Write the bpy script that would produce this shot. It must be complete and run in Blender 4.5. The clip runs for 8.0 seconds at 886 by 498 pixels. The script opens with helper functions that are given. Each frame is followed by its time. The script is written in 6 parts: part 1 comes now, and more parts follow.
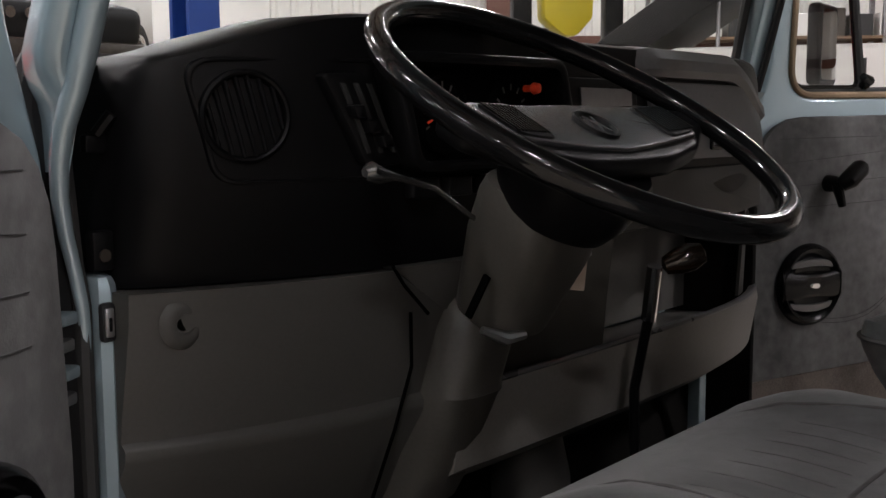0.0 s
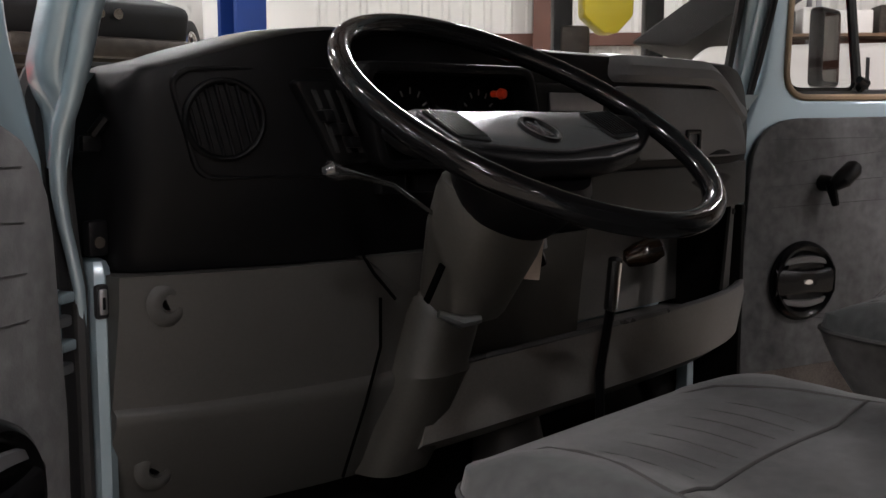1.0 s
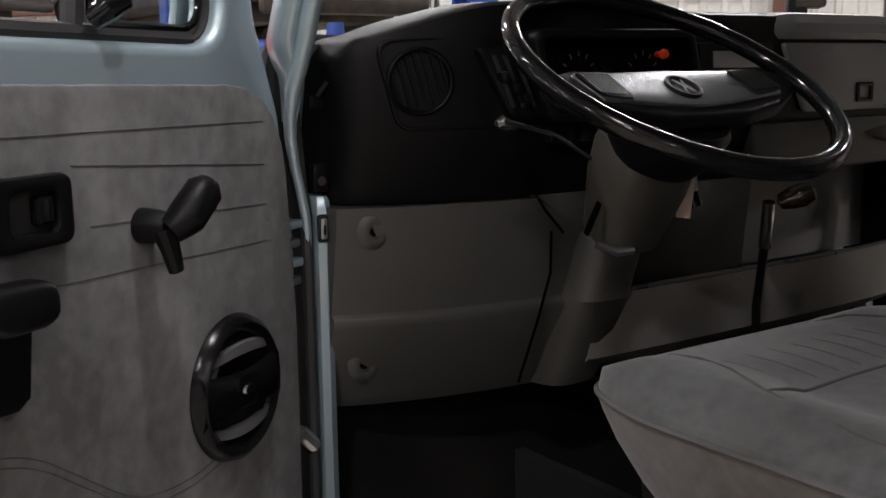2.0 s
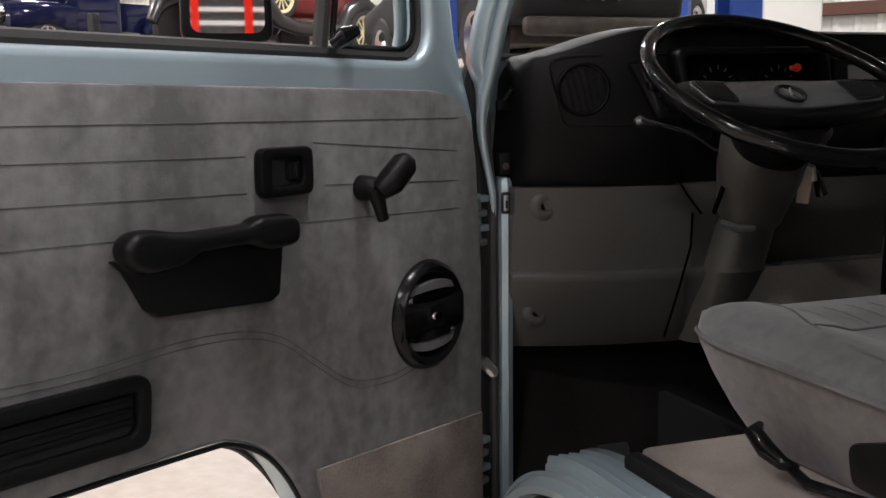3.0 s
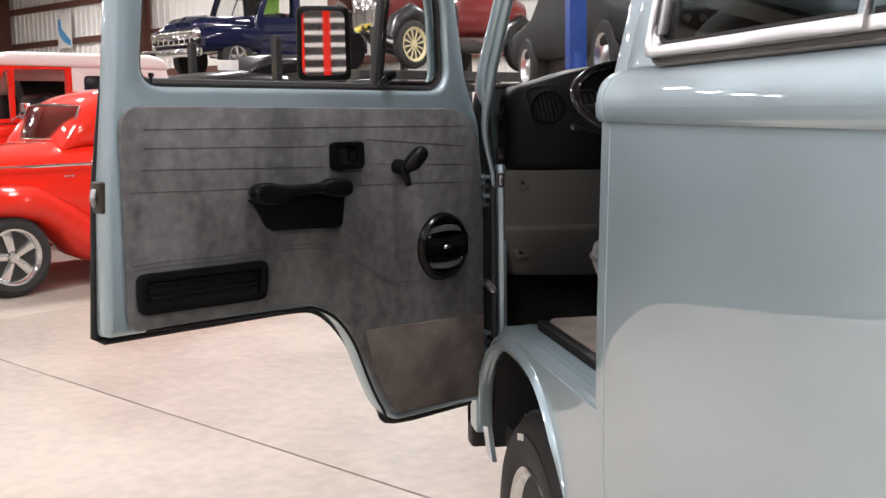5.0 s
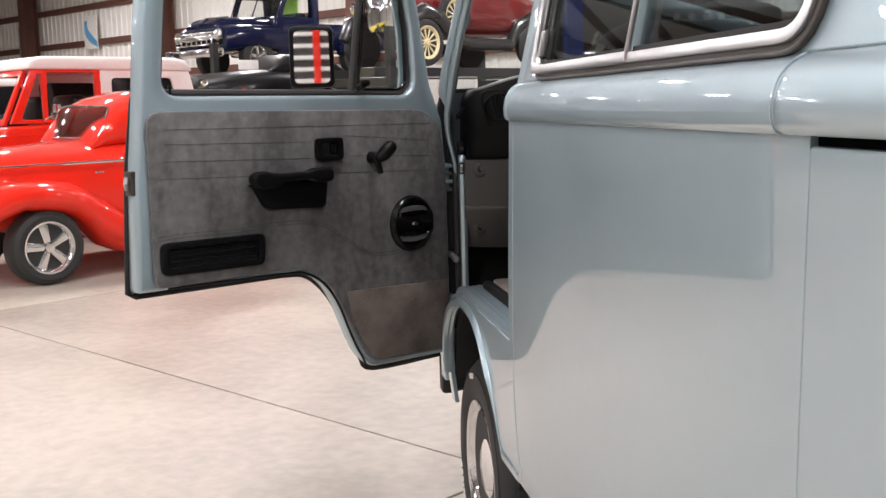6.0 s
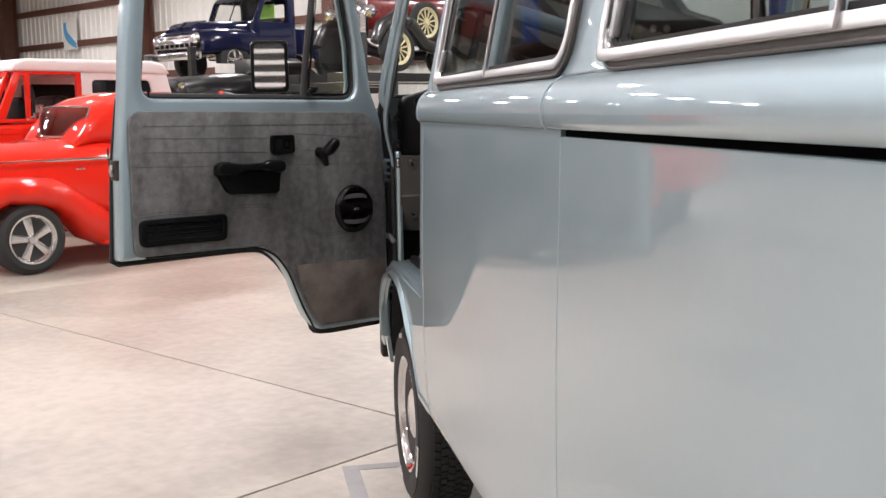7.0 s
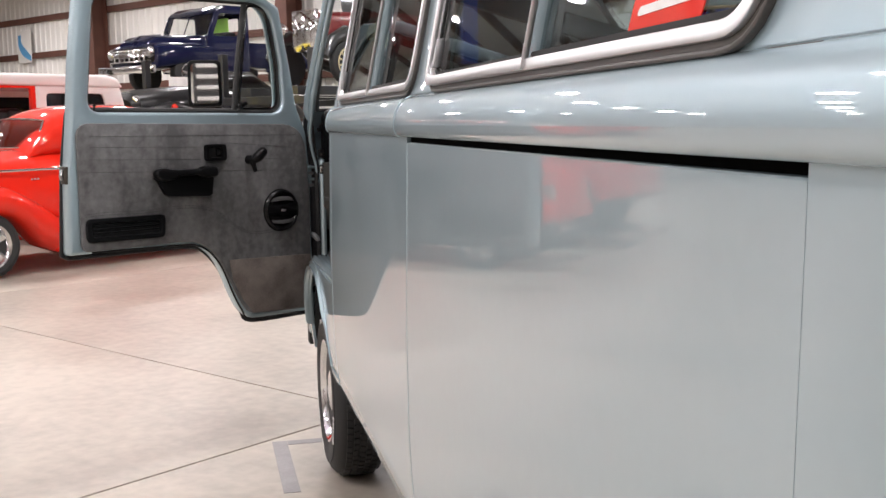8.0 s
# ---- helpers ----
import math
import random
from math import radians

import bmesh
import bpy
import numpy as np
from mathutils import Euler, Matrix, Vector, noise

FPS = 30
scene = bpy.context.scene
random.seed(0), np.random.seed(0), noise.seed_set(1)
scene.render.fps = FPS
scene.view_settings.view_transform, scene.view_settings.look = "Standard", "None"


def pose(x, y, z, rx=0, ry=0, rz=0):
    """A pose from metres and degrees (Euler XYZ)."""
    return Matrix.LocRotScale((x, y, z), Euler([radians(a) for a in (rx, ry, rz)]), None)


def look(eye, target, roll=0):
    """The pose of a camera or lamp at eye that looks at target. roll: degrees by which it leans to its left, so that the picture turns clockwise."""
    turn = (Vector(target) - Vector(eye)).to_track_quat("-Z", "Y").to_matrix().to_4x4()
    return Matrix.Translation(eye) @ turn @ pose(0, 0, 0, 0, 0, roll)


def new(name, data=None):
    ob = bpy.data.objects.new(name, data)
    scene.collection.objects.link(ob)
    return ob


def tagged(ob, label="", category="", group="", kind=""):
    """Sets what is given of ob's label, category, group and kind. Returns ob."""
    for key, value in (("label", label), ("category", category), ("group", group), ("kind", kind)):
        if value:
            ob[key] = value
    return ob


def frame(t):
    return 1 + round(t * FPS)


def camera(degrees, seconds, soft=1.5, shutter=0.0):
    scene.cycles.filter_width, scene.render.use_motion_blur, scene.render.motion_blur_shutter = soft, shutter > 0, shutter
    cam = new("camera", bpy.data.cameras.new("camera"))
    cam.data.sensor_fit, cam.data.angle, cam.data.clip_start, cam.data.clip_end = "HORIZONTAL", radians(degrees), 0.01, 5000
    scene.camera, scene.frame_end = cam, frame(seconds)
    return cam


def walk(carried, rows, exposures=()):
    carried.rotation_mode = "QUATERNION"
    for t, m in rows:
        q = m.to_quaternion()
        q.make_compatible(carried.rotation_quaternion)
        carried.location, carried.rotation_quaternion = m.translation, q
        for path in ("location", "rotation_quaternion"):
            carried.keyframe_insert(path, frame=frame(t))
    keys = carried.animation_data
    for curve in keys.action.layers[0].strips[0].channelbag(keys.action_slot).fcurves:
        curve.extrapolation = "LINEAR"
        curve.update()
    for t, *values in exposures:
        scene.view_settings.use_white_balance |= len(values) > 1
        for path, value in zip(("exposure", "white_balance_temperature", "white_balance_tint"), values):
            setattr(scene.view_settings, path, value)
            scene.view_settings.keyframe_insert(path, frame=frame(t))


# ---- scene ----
cam = camera(45.0, 8.0)
PATH = [
    (0.0, (-1.247, 0.194, 1.280), (0.032, 1.265, 1.084), -0.3),
    (0.5, (-1.244, 0.116, 1.284), (0.000, 1.228, 1.088), -0.1),
    (1.0, (-1.266, 0.053, 1.288), (-0.040, 1.185, 1.085), 0.0),
    (1.5, (-1.307, -0.036, 1.288), (-0.144, 1.157, 1.075), -0.2),
    (2.0, (-1.355, -0.162, 1.302), (-0.413, 1.202, 1.023), -0.8),
    (2.2, (-1.377, -0.229, 1.280), (-0.559, 1.215, 1.018), -0.3),
    (3.3, (-1.414, -0.733, 1.284), (-0.884, 0.844, 1.044), -1.1),
    (3.5, (-1.416, -0.844, 1.282), (-0.918, 0.744, 1.047), -1.1),
    (4.0, (-1.398, -1.112, 1.286), (-0.989, 0.502, 1.064), -1.3),
    (4.5, (-1.379, -1.374, 1.288), (-1.038, 0.257, 1.070), -1.3),
    (5.8, (-1.345, -2.091, 1.293), (-1.068, -0.450, 1.070), -1.2),
    (6.0, (-1.314, -2.215, 1.303), (-1.044, -0.573, 1.077), -1.6),
    (6.5, (-1.301, -2.524, 1.296), (-1.004, -0.885, 1.077), -1.2),
    (7.0, (-1.267, -2.806, 1.298), (-0.963, -1.168, 1.078), -1.0),
    (7.5, (-1.245, -3.069, 1.297), (-0.923, -1.435, 1.078), -1.1),
    (8.0, (-1.191, -3.306, 1.295), (-0.825, -1.678, 1.093), -1.0),
]
walk(cam, [(t, look(eye, target, roll)) for t, eye, target, roll in PATH],
     exposures=[(0.0, -0.25), (1.5, -0.18), (2.2, -0.05), (3.5, 0.08), (4.5, 0.04), (8.0, -0.02)])

# ---- world and light ----
world = bpy.data.worlds.new("world")
scene.world = world
world.use_nodes = True
world.node_tree.nodes["Background"].inputs["Color"].default_value = (0.9, 0.95, 1.0, 1)
world.node_tree.nodes["Background"].inputs["Strength"].default_value = 0.05
scene.view_settings.exposure = 0.0

AX = Vector((0.593, -0.805, 0))      # the hall's long direction
BX = Vector((0.805, 0.593, 0))       # across the hall


def hall(u, v, z=0.0):
    """A place in the hall: u metres along the joint, v across, from the joints' crossing."""
    return Vector((-0.45, 1.30, 0)) + AX * u + BX * v + Vector((0, 0, z))


HALL = Matrix(((AX.x, BX.x, 0, -0.45), (AX.y, BX.y, 0, 1.30), (0, 0, 1, 0), (0, 0, 0, 1)))
LAMPS = [(u, v) for u in (-27, -22, -17, -12.5, -8, -3.5, 1, 5.5, 10, 15) for v in (-8.9, -4.9, -0.9, 3.4, 7.5, 11.5) if v < 0 or u < -2 or (v > 6 and u < 6)]
LAMP_Z = 5.2
LAMP_W = 112.0

# ---- materials ----


def mat(name, color, rough=0.5, metal=0.0, coat=0.0, var=0.12, scale=6.0, fine=90.0, bump=0.0, bump_scale=220.0,
        sheen=0.0, rough_var=0.08, tint=None, spread=0.0, ior=1.5, stretch=None, lo=0.45, hi=1.0, coat_rough=0.04, coat_ior=1.5):
    m = bpy.data.materials.new(name)
    m.use_nodes = True
    nt = m.node_tree
    b = nt.nodes["Principled BSDF"]
    tc = nt.nodes.new("ShaderNodeTexCoord")
    big = nt.nodes.new("ShaderNodeTexNoise")
    big.inputs["Scale"].default_value = scale
    big.inputs["Detail"].default_value = 5
    small = nt.nodes.new("ShaderNodeTexNoise")
    small.inputs["Scale"].default_value = fine
    small.inputs["Detail"].default_value = 3
    if stretch:
        sm = nt.nodes.new("ShaderNodeMapping")
        sm.inputs["Scale"].default_value = stretch
        nt.links.new(tc.outputs["Object"], sm.inputs["Vector"])
        nt.links.new(sm.outputs["Vector"], big.inputs["Vector"])
    else:
        nt.links.new(tc.outputs["Object"], big.inputs["Vector"])
    nt.links.new(tc.outputs["Object"], small.inputs["Vector"])
    add = nt.nodes.new("ShaderNodeMath")
    add.operation = "MULTIPLY_ADD"
    add.inputs[1].default_value = 0.45
    nt.links.new(small.outputs["Fac"], add.inputs[0])
    nt.links.new(big.outputs["Fac"], add.inputs[2])
    ramp = nt.nodes.new("ShaderNodeValToRGB")
    c = Vector(color)
    t = Vector(tint) if tint else c
    ramp.color_ramp.elements[0].position = lo
    ramp.color_ramp.elements[1].position = hi
    ramp.color_ramp.elements[0].color = (*(c * (1 - var)), 1)
    ramp.color_ramp.elements[1].color = (*(t * (1 + var)), 1)
    nt.links.new(add.outputs[0], ramp.inputs["Fac"])
    col = ramp.outputs["Color"]
    if spread:
        info = nt.nodes.new("ShaderNodeObjectInfo")
        hsv = nt.nodes.new("ShaderNodeHueSaturation")
        mr = nt.nodes.new("ShaderNodeMapRange")
        mr.inputs["To Min"].default_value = 1 - spread
        mr.inputs["To Max"].default_value = 1 + spread
        nt.links.new(info.outputs["Random"], mr.inputs["Value"])
        nt.links.new(mr.outputs["Result"], hsv.inputs["Value"])
        nt.links.new(col, hsv.inputs["Color"])
        col = hsv.outputs["Color"]
    nt.links.new(col, b.inputs["Base Color"])
    mr = nt.nodes.new("ShaderNodeMapRange")
    mr.inputs["To Min"].default_value = max(0.02, rough - rough_var)
    mr.inputs["To Max"].default_value = min(1.0, rough + rough_var)
    nt.links.new(big.outputs["Fac"], mr.inputs["Value"])
    nt.links.new(mr.outputs["Result"], b.inputs["Roughness"])
    b.inputs["Metallic"].default_value = metal
    b.inputs["Coat Weight"].default_value = coat
    b.inputs["Coat Roughness"].default_value = coat_rough
    b.inputs["Coat IOR"].default_value = coat_ior
    b.inputs["Sheen Weight"].default_value = sheen
    b.inputs["IOR"].default_value = ior
    if bump:
        grain = nt.nodes.new("ShaderNodeTexNoise")
        grain.inputs["Scale"].default_value = bump_scale
        grain.inputs["Detail"].default_value = 2
        nt.links.new(tc.outputs["Object"], grain.inputs["Vector"])
        bp = nt.nodes.new("ShaderNodeBump")
        bp.inputs["Strength"].default_value = bump
        bp.inputs["Distance"].default_value = 0.002
        nt.links.new(grain.outputs["Fac"], bp.inputs["Height"])
        nt.links.new(bp.outputs["Normal"], b.inputs["Normal"])
    return m


def glass_mat(name, color=(1, 1, 1), gloss_most=0.5, gloss_least=0.04):
    m = bpy.data.materials.new(name)
    m.use_nodes = True
    nt = m.node_tree
    b = nt.nodes["Principled BSDF"]
    clear = nt.nodes.new("ShaderNodeBsdfTransparent")
    clear.inputs["Color"].default_value = (*color, 1)
    gloss = nt.nodes.new("ShaderNodeBsdfGlossy")
    gloss.inputs["Roughness"].default_value = 0.02
    lw = nt.nodes.new("ShaderNodeLayerWeight")
    lw.inputs["Blend"].default_value = 0.5
    pw = nt.nodes.new("ShaderNodeMath")
    pw.operation = "POWER"
    pw.inputs[1].default_value = 4.0
    sc = nt.nodes.new("ShaderNodeMath")
    sc.operation = "MULTIPLY_ADD"
    sc.inputs[1].default_value, sc.inputs[2].default_value = gloss_most, gloss_least
    mix = nt.nodes.new("ShaderNodeMixShader")
    nt.links.new(lw.outputs["Facing"], pw.inputs[0])
    nt.links.new(pw.outputs[0], sc.inputs[0])
    nt.links.new(sc.outputs[0], mix.inputs["Fac"])
    nt.links.new(clear.outputs["BSDF"], mix.inputs[1])
    nt.links.new(gloss.outputs["BSDF"], mix.inputs[2])
    nt.links.new(mix.outputs["Shader"], nt.nodes["Material Output"].inputs["Surface"])
    nt.nodes.remove(b)
    return m


def lamp_mat(name, color, strength):
    m = bpy.data.materials.new(name)
    m.use_nodes = True
    b = m.node_tree.nodes["Principled BSDF"]
    b.inputs["Emission Color"].default_value = (*color, 1)
    b.inputs["Emission Strength"].default_value = strength
    return m


PAINT = mat("blue_grey_paint", (0.360, 0.460, 0.506), 0.45, 0.60, 1.0, 0.03, 2.0, 40.0, rough_var=0.02, coat_rough=0.012, coat_ior=1.7)
CONCRETE = mat("polished_concrete", (0.392, 0.350, 0.296), 0.42, 0, 0, 0.20, 1.1, 14.0, 0.05, 60.0, rough_var=0.12, spread=0.03, lo=0.56, hi=0.9)
JOINT = mat("joint_filler", (0.05, 0.042, 0.034), 0.8)
VELOUR = mat("grey_velour", (0.132, 0.131, 0.132), 0.95, 0, 0, 0.38, 7.0, 45.0, 0.12, 400.0, sheen=0.12, ior=1.25, stretch=(1, 1, 0.3), lo=0.55, hi=0.9)
SEAT = mat("seat_velour", (0.084, 0.087, 0.088), 0.9, 0, 0, 0.34, 7.0, 60.0, 0.2, 900.0, sheen=0.32, ior=1.25, lo=0.55, hi=0.9)
SKIRT = mat("worn_skirt_velour", (0.115, 0.106, 0.101), 0.9, 0, 0, 0.35, 9.0, 60.0, 0.2, 700.0, sheen=0.25, ior=1.25, lo=0.5, hi=0.95)
SEAT_SEAM = mat("seat_piping", (0.115, 0.113, 0.112), 0.9, ior=1.2)
CARPET = mat("brown_grey_carpet", (0.14, 0.12, 0.108), 1.0, 0, 0, 0.35, 9.0, 300.0, 0.6, 700.0, ior=1.2, lo=0.55, hi=0.9)
MAT_FLOOR = mat("dark_floor_carpet", (0.05, 0.045, 0.04), 1.0, 0, 0, 0.45, 8.0, 300.0, 0.6, 600.0, ior=1.2, lo=0.55, hi=0.9)
BLACK = mat("black_plastic", (0.0045, 0.0045, 0.005), 0.36, 0, 0, 0.15, 5.0, 200.0, 0.12, 1200.0, ior=1.25)
DASH = mat("black_dash_vinyl", (0.0036, 0.0036, 0.0040), 0.40, 0, 0, 0.2, 4.0, 200.0, 0.12, 1400.0, ior=1.24)
GLOSS = mat("glossy_black_plastic", (0.005, 0.005, 0.0054), 0.12, 0, 0, 0.1, 5.0, ior=1.40, rough_var=0.04)
RUBBER = mat("black_rubber", (0.02, 0.02, 0.02), 0.7, 0, 0, 0.2, 8.0, 200.0, 0.2, 400.0)
# lit copy of KICK: the tray's brighter light is put into its colour
TRAY = mat("lit_tray_plastic", (0.21, 0.20, 0.187), 0.42, 0, 0, 0.2, 4.0, 250.0, 0.1, 1200.0, ior=1.45)
# KICK's plastic a step lighter, with the column's light in the colour
COLUMN = mat("lit_column_plastic", (0.070, 0.067, 0.060), 0.42, 0, 0, 0.2, 6.0, 250.0, 0.1, 1200.0, ior=1.45)
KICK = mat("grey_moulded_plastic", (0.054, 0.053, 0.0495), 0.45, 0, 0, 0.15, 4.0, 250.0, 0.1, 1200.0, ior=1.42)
CHROME = mat("chrome", (0.75, 0.75, 0.76), 0.1, 1.0, 0, 0.04)
ALU = mat("brushed_aluminium", (0.64, 0.64, 0.645), 0.33, 1.0, 0, 0.05)
STEEL = mat("grey_steel", (0.35, 0.35, 0.36), 0.4, 0.9, 0, 0.15)
DARK = mat("dark_underbody", (0.012, 0.012, 0.012), 0.8)
GLASS = glass_mat("window_glass", (0.96, 0.975, 0.97), 0.2)
SCREEN = glass_mat("windscreen_glass", (0.95, 0.97, 0.965), 0.05, 0.012)
TINT = glass_mat("tinted_glass", (0.55, 0.6, 0.6))
TINTED = mat("dark_car_glass", (0.012, 0.014, 0.015), 0.05, 0, 0.5, 0.0, rough_var=0.0)
POSTER_BLUE = mat("poster_blue", (0.10, 0.34, 0.62), 0.5)
GREEN = mat("lime_paper", (0.35, 0.65, 0.12), 0.7)
SHEET = mat("white_wall_sheet", (0.78, 0.76, 0.72), 0.5, 0, 0, 0.05, 1.5, 30.0)
GIRT = mat("brown_red_steel", (0.12, 0.05, 0.035), 0.6, 0.1, 0, 0.2, 3.0)
CEIL = mat("ceiling_lining", (0.50, 0.50, 0.50), 0.8, 0, 0, 0.05, 0.5)
RED = mat("red_car_paint", (0.74, 0.022, 0.009), 0.5, 0, 1.0, 0.04, 2.0, coat_rough=0.015, ior=1.15)
NAVY = mat("navy_car_paint", (0.005, 0.008, 0.034), 0.5, 0, 1.0, 0.05, 2.0, coat_rough=0.015, ior=1.10)
WHITE = mat("white_car_paint", (0.77, 0.76, 0.735), 0.3, 0, 0.6, 0.04, 2.0)
BLUE = mat("blue_lift_paint", (0.02, 0.065, 0.30), 0.4, 0, 0.2, 0.15, 4.0)
YELLOW = mat("yellow_lift_paint", (0.72, 0.58, 0.03), 0.45, 0, 0.1, 0.12, 4.0)
ORANGE = mat("red_knob_plastic", (0.75, 0.06, 0.02), 0.4)
PAPER = mat("paper_tag", (0.62, 0.52, 0.44), 0.8)
AMBER = mat("dark_knob_plastic", (0.020, 0.011, 0.006), 0.15, 0, 0.5)
# near-zero black: puts the shade of slots, gaps, holes and gauges into colour
VOID = mat("slot_shade_black", (0.002, 0.002, 0.002), 1.0, ior=1.08)
STALK = mat("worn_stalk_plastic", (0.14, 0.14, 0.14), 0.2, 0.8)
TAN = mat("tan_window_rubber", (0.36, 0.26, 0.16), 0.6, 0, 0, 0.2, 9.0)
# carpet blackened to carry the shade under the dashboard
FOOTWELL = mat("footwell_shade_carpet", (0.012, 0.0115, 0.011), 1.0, 0, 0, 0.4, 8.0, 300.0, 0.5, 600.0, ior=1.15)
SEAL = mat("worn_window_rubber", (0.050, 0.044, 0.040), 0.5, 0, 0, 0.25, 9.0, 200.0, 0.1, 500.0)
SATINB = mat("satin_pad_plastic", (0.20, 0.20, 0.21), 0.26, 0.9)
SEAMD = mat("dark_seam_thread", (0.080, 0.080, 0.081), 0.9, ior=1.2)
SPEAKER = mat("speaker_black", (0.004, 0.004, 0.0045), 0.22, 0, 0, 0.1, 6.0, ior=1.3)
PLATFORM = mat("beige_grey_carpet", (0.27, 0.235, 0.215), 1.0, 0, 0, 0.15, 9.0, 300.0, 0.6, 700.0, ior=1.2, lo=0.55, hi=0.9)
SATIN = mat("satin_grey_plastic", (0.13, 0.13, 0.135), 0.3, 0.3)
CREAM = mat("cream_wheel_paint", (0.68, 0.60, 0.36), 0.4)
MAROON = mat("dark_red_car_paint", (0.16, 0.012, 0.012), 0.28, 0, 1.0, 0.05, 2.0)
CHARCOAL = mat("dark_car_paint", (0.02, 0.021, 0.022), 0.3, 0, 0.8, 0.1, 2.0)
BLACKCAR = mat("black_car_paint", (0.006, 0.006, 0.007), 0.35, 0, 0.25, 0.1, 2.0, ior=1.35)
BROWN = mat("brown_board", (0.16, 0.10, 0.06), 0.7, 0, 0, 0.3, 4.0)
RUST = mat("oily_metal", (0.05, 0.042, 0.035), 0.5, 0.5, 0, 0.5, 12.0)
LETTER = mat("white_tyre_rubber", (0.75, 0.74, 0.72), 0.7)
TAPE = mat("grey_floor_tape", (0.26, 0.25, 0.25), 0.6, 0, 0, 0.2, 9.0)
# black plastic greyed: the sheen of glove lid and brow is in this colour
GLOVE = mat("lid_sheen_grey", (0.165, 0.164, 0.167), 0.36, 0, 0, 0.2, 5.0, 200.0, 0.1, 1400.0)
DULL = mat("dull_black_metal", (0.012, 0.012, 0.013), 0.6, 0, 0, 0.3, 5.0, ior=1.35)
MIRROR = mat("mirror_glass", (0.8, 0.8, 0.8), 0.02, 1.0, 0, 0.0, rough_var=0.0)
LAMP = lamp_mat("lamp_tube", (1.0, 0.96, 0.96), 16.0)

# ---- mesh helpers ----


def part(name, bm, material, parent=None, label="", angle=35):
    me = bpy.data.meshes.new(name)
    bmesh.ops.recalc_face_normals(bm, faces=bm.faces)
    bm.to_mesh(me)
    bm.free()
    me.materials.append(material)
    for p in me.polygons:
        p.use_smooth = True
    me.set_sharp_from_angle(angle=radians(angle))
    ob = new(name, me)
    if parent is not None:
        ob.parent = parent
    if label:
        ob["label"] = label
    return ob


def move(bm, m):
    bmesh.ops.transform(bm, matrix=m, verts=bm.verts)
    return bm


def rbox(x0, x1, y0, y1, z0, z1, r=0.0, seg=2):
    bm = bmesh.new()
    bmesh.ops.create_cube(bm, size=1)
    for v in bm.verts:
        v.co = Vector(((x0 + x1) / 2 + v.co.x * (x1 - x0), (y0 + y1) / 2 + v.co.y * (y1 - y0), (z0 + z1) / 2 + v.co.z * (z1 - z0)))
    if r:
        bmesh.ops.bevel(bm, geom=bm.edges[:], offset=r, segments=seg, affect="EDGES", profile=0.5)
    return bm


def join(*bms):
    out = bms[0]
    for b in bms[1:]:
        me = bpy.data.meshes.new("tmp")
        b.to_mesh(me)
        b.free()
        out.from_mesh(me)
        bpy.data.meshes.remove(me)
    return out


def loft(rings, close=True, cap=True):
    """A skin over rings of points, ring after ring."""
    bm = bmesh.new()
    vs = [[bm.verts.new(p) for p in r] for r in rings]
    n = len(rings[0])
    for a, b in zip(vs, vs[1:]):
        for i in range(n if close else n - 1):
            j = (i + 1) % n
            bm.faces.new((a[i], a[j], b[j], b[i]))
    if cap and close:
        bm.faces.new(vs[0])
        bm.faces.new(vs[-1][::-1])
    return bm


def tube(path, r, n=10, closed=False):
    """A round bar along a path; r is one radius or one for each point."""
    path = [Vector(p) for p in path]
    rs = r if isinstance(r, (list, tuple)) else [r] * len(path)
    rings, last = [], None
    k = len(path)
    for i, p in enumerate(path):
        a = path[(i - 1) % k] if closed or i else p
        b = path[(i + 1) % k] if closed or i < k - 1 else p
        d = (b - a).normalized()
        u = last - d * last.dot(d) if last is not None else d.orthogonal()
        u.normalize()
        last = u
        v = d.cross(u)
        rings.append([p + (u * math.cos(2 * math.pi * j / n) + v * math.sin(2 * math.pi * j / n)) * rs[i] for j in range(n)])
    if closed:
        rings.append(rings[0])
        bm = loft(rings, True, False)
        bmesh.ops.remove_doubles(bm, verts=bm.verts, dist=1e-6)
        return bm
    return loft(rings)


def lathe(profile, n=40, m=None):
    """Turns (radius, height) pairs round the z axis."""
    rings = [[Vector((max(r, 1e-4) * math.cos(2 * math.pi * j / n), max(r, 1e-4) * math.sin(2 * math.pi * j / n), h)) for j in range(n)] for r, h in profile]
    bm = loft(rings)
    return move(bm, m) if m is not None else bm


def rounded(points, r, seg=5):
    """A closed outline with its corners rounded; r is one radius or one for each corner."""
    out, n = [], len(points)
    for i, p in enumerate(points):
        p = Vector(p)
        a, b = Vector(points[i - 1]), Vector(points[(i + 1) % n])
        rr = r[i] if isinstance(r, (list, tuple)) else r
        da, db = a - p, b - p
        k = min(rr, da.length * 0.49, db.length * 0.49)
        if k < 1e-5:
            out.append(p)
            continue
        s, e = p + da.normalized() * k, p + db.normalized() * k
        for j in range(seg + 1):
            t = j / seg
            out.append(s * (1 - t) ** 2 + p * 2 * t * (1 - t) + e * t * t)
    return out


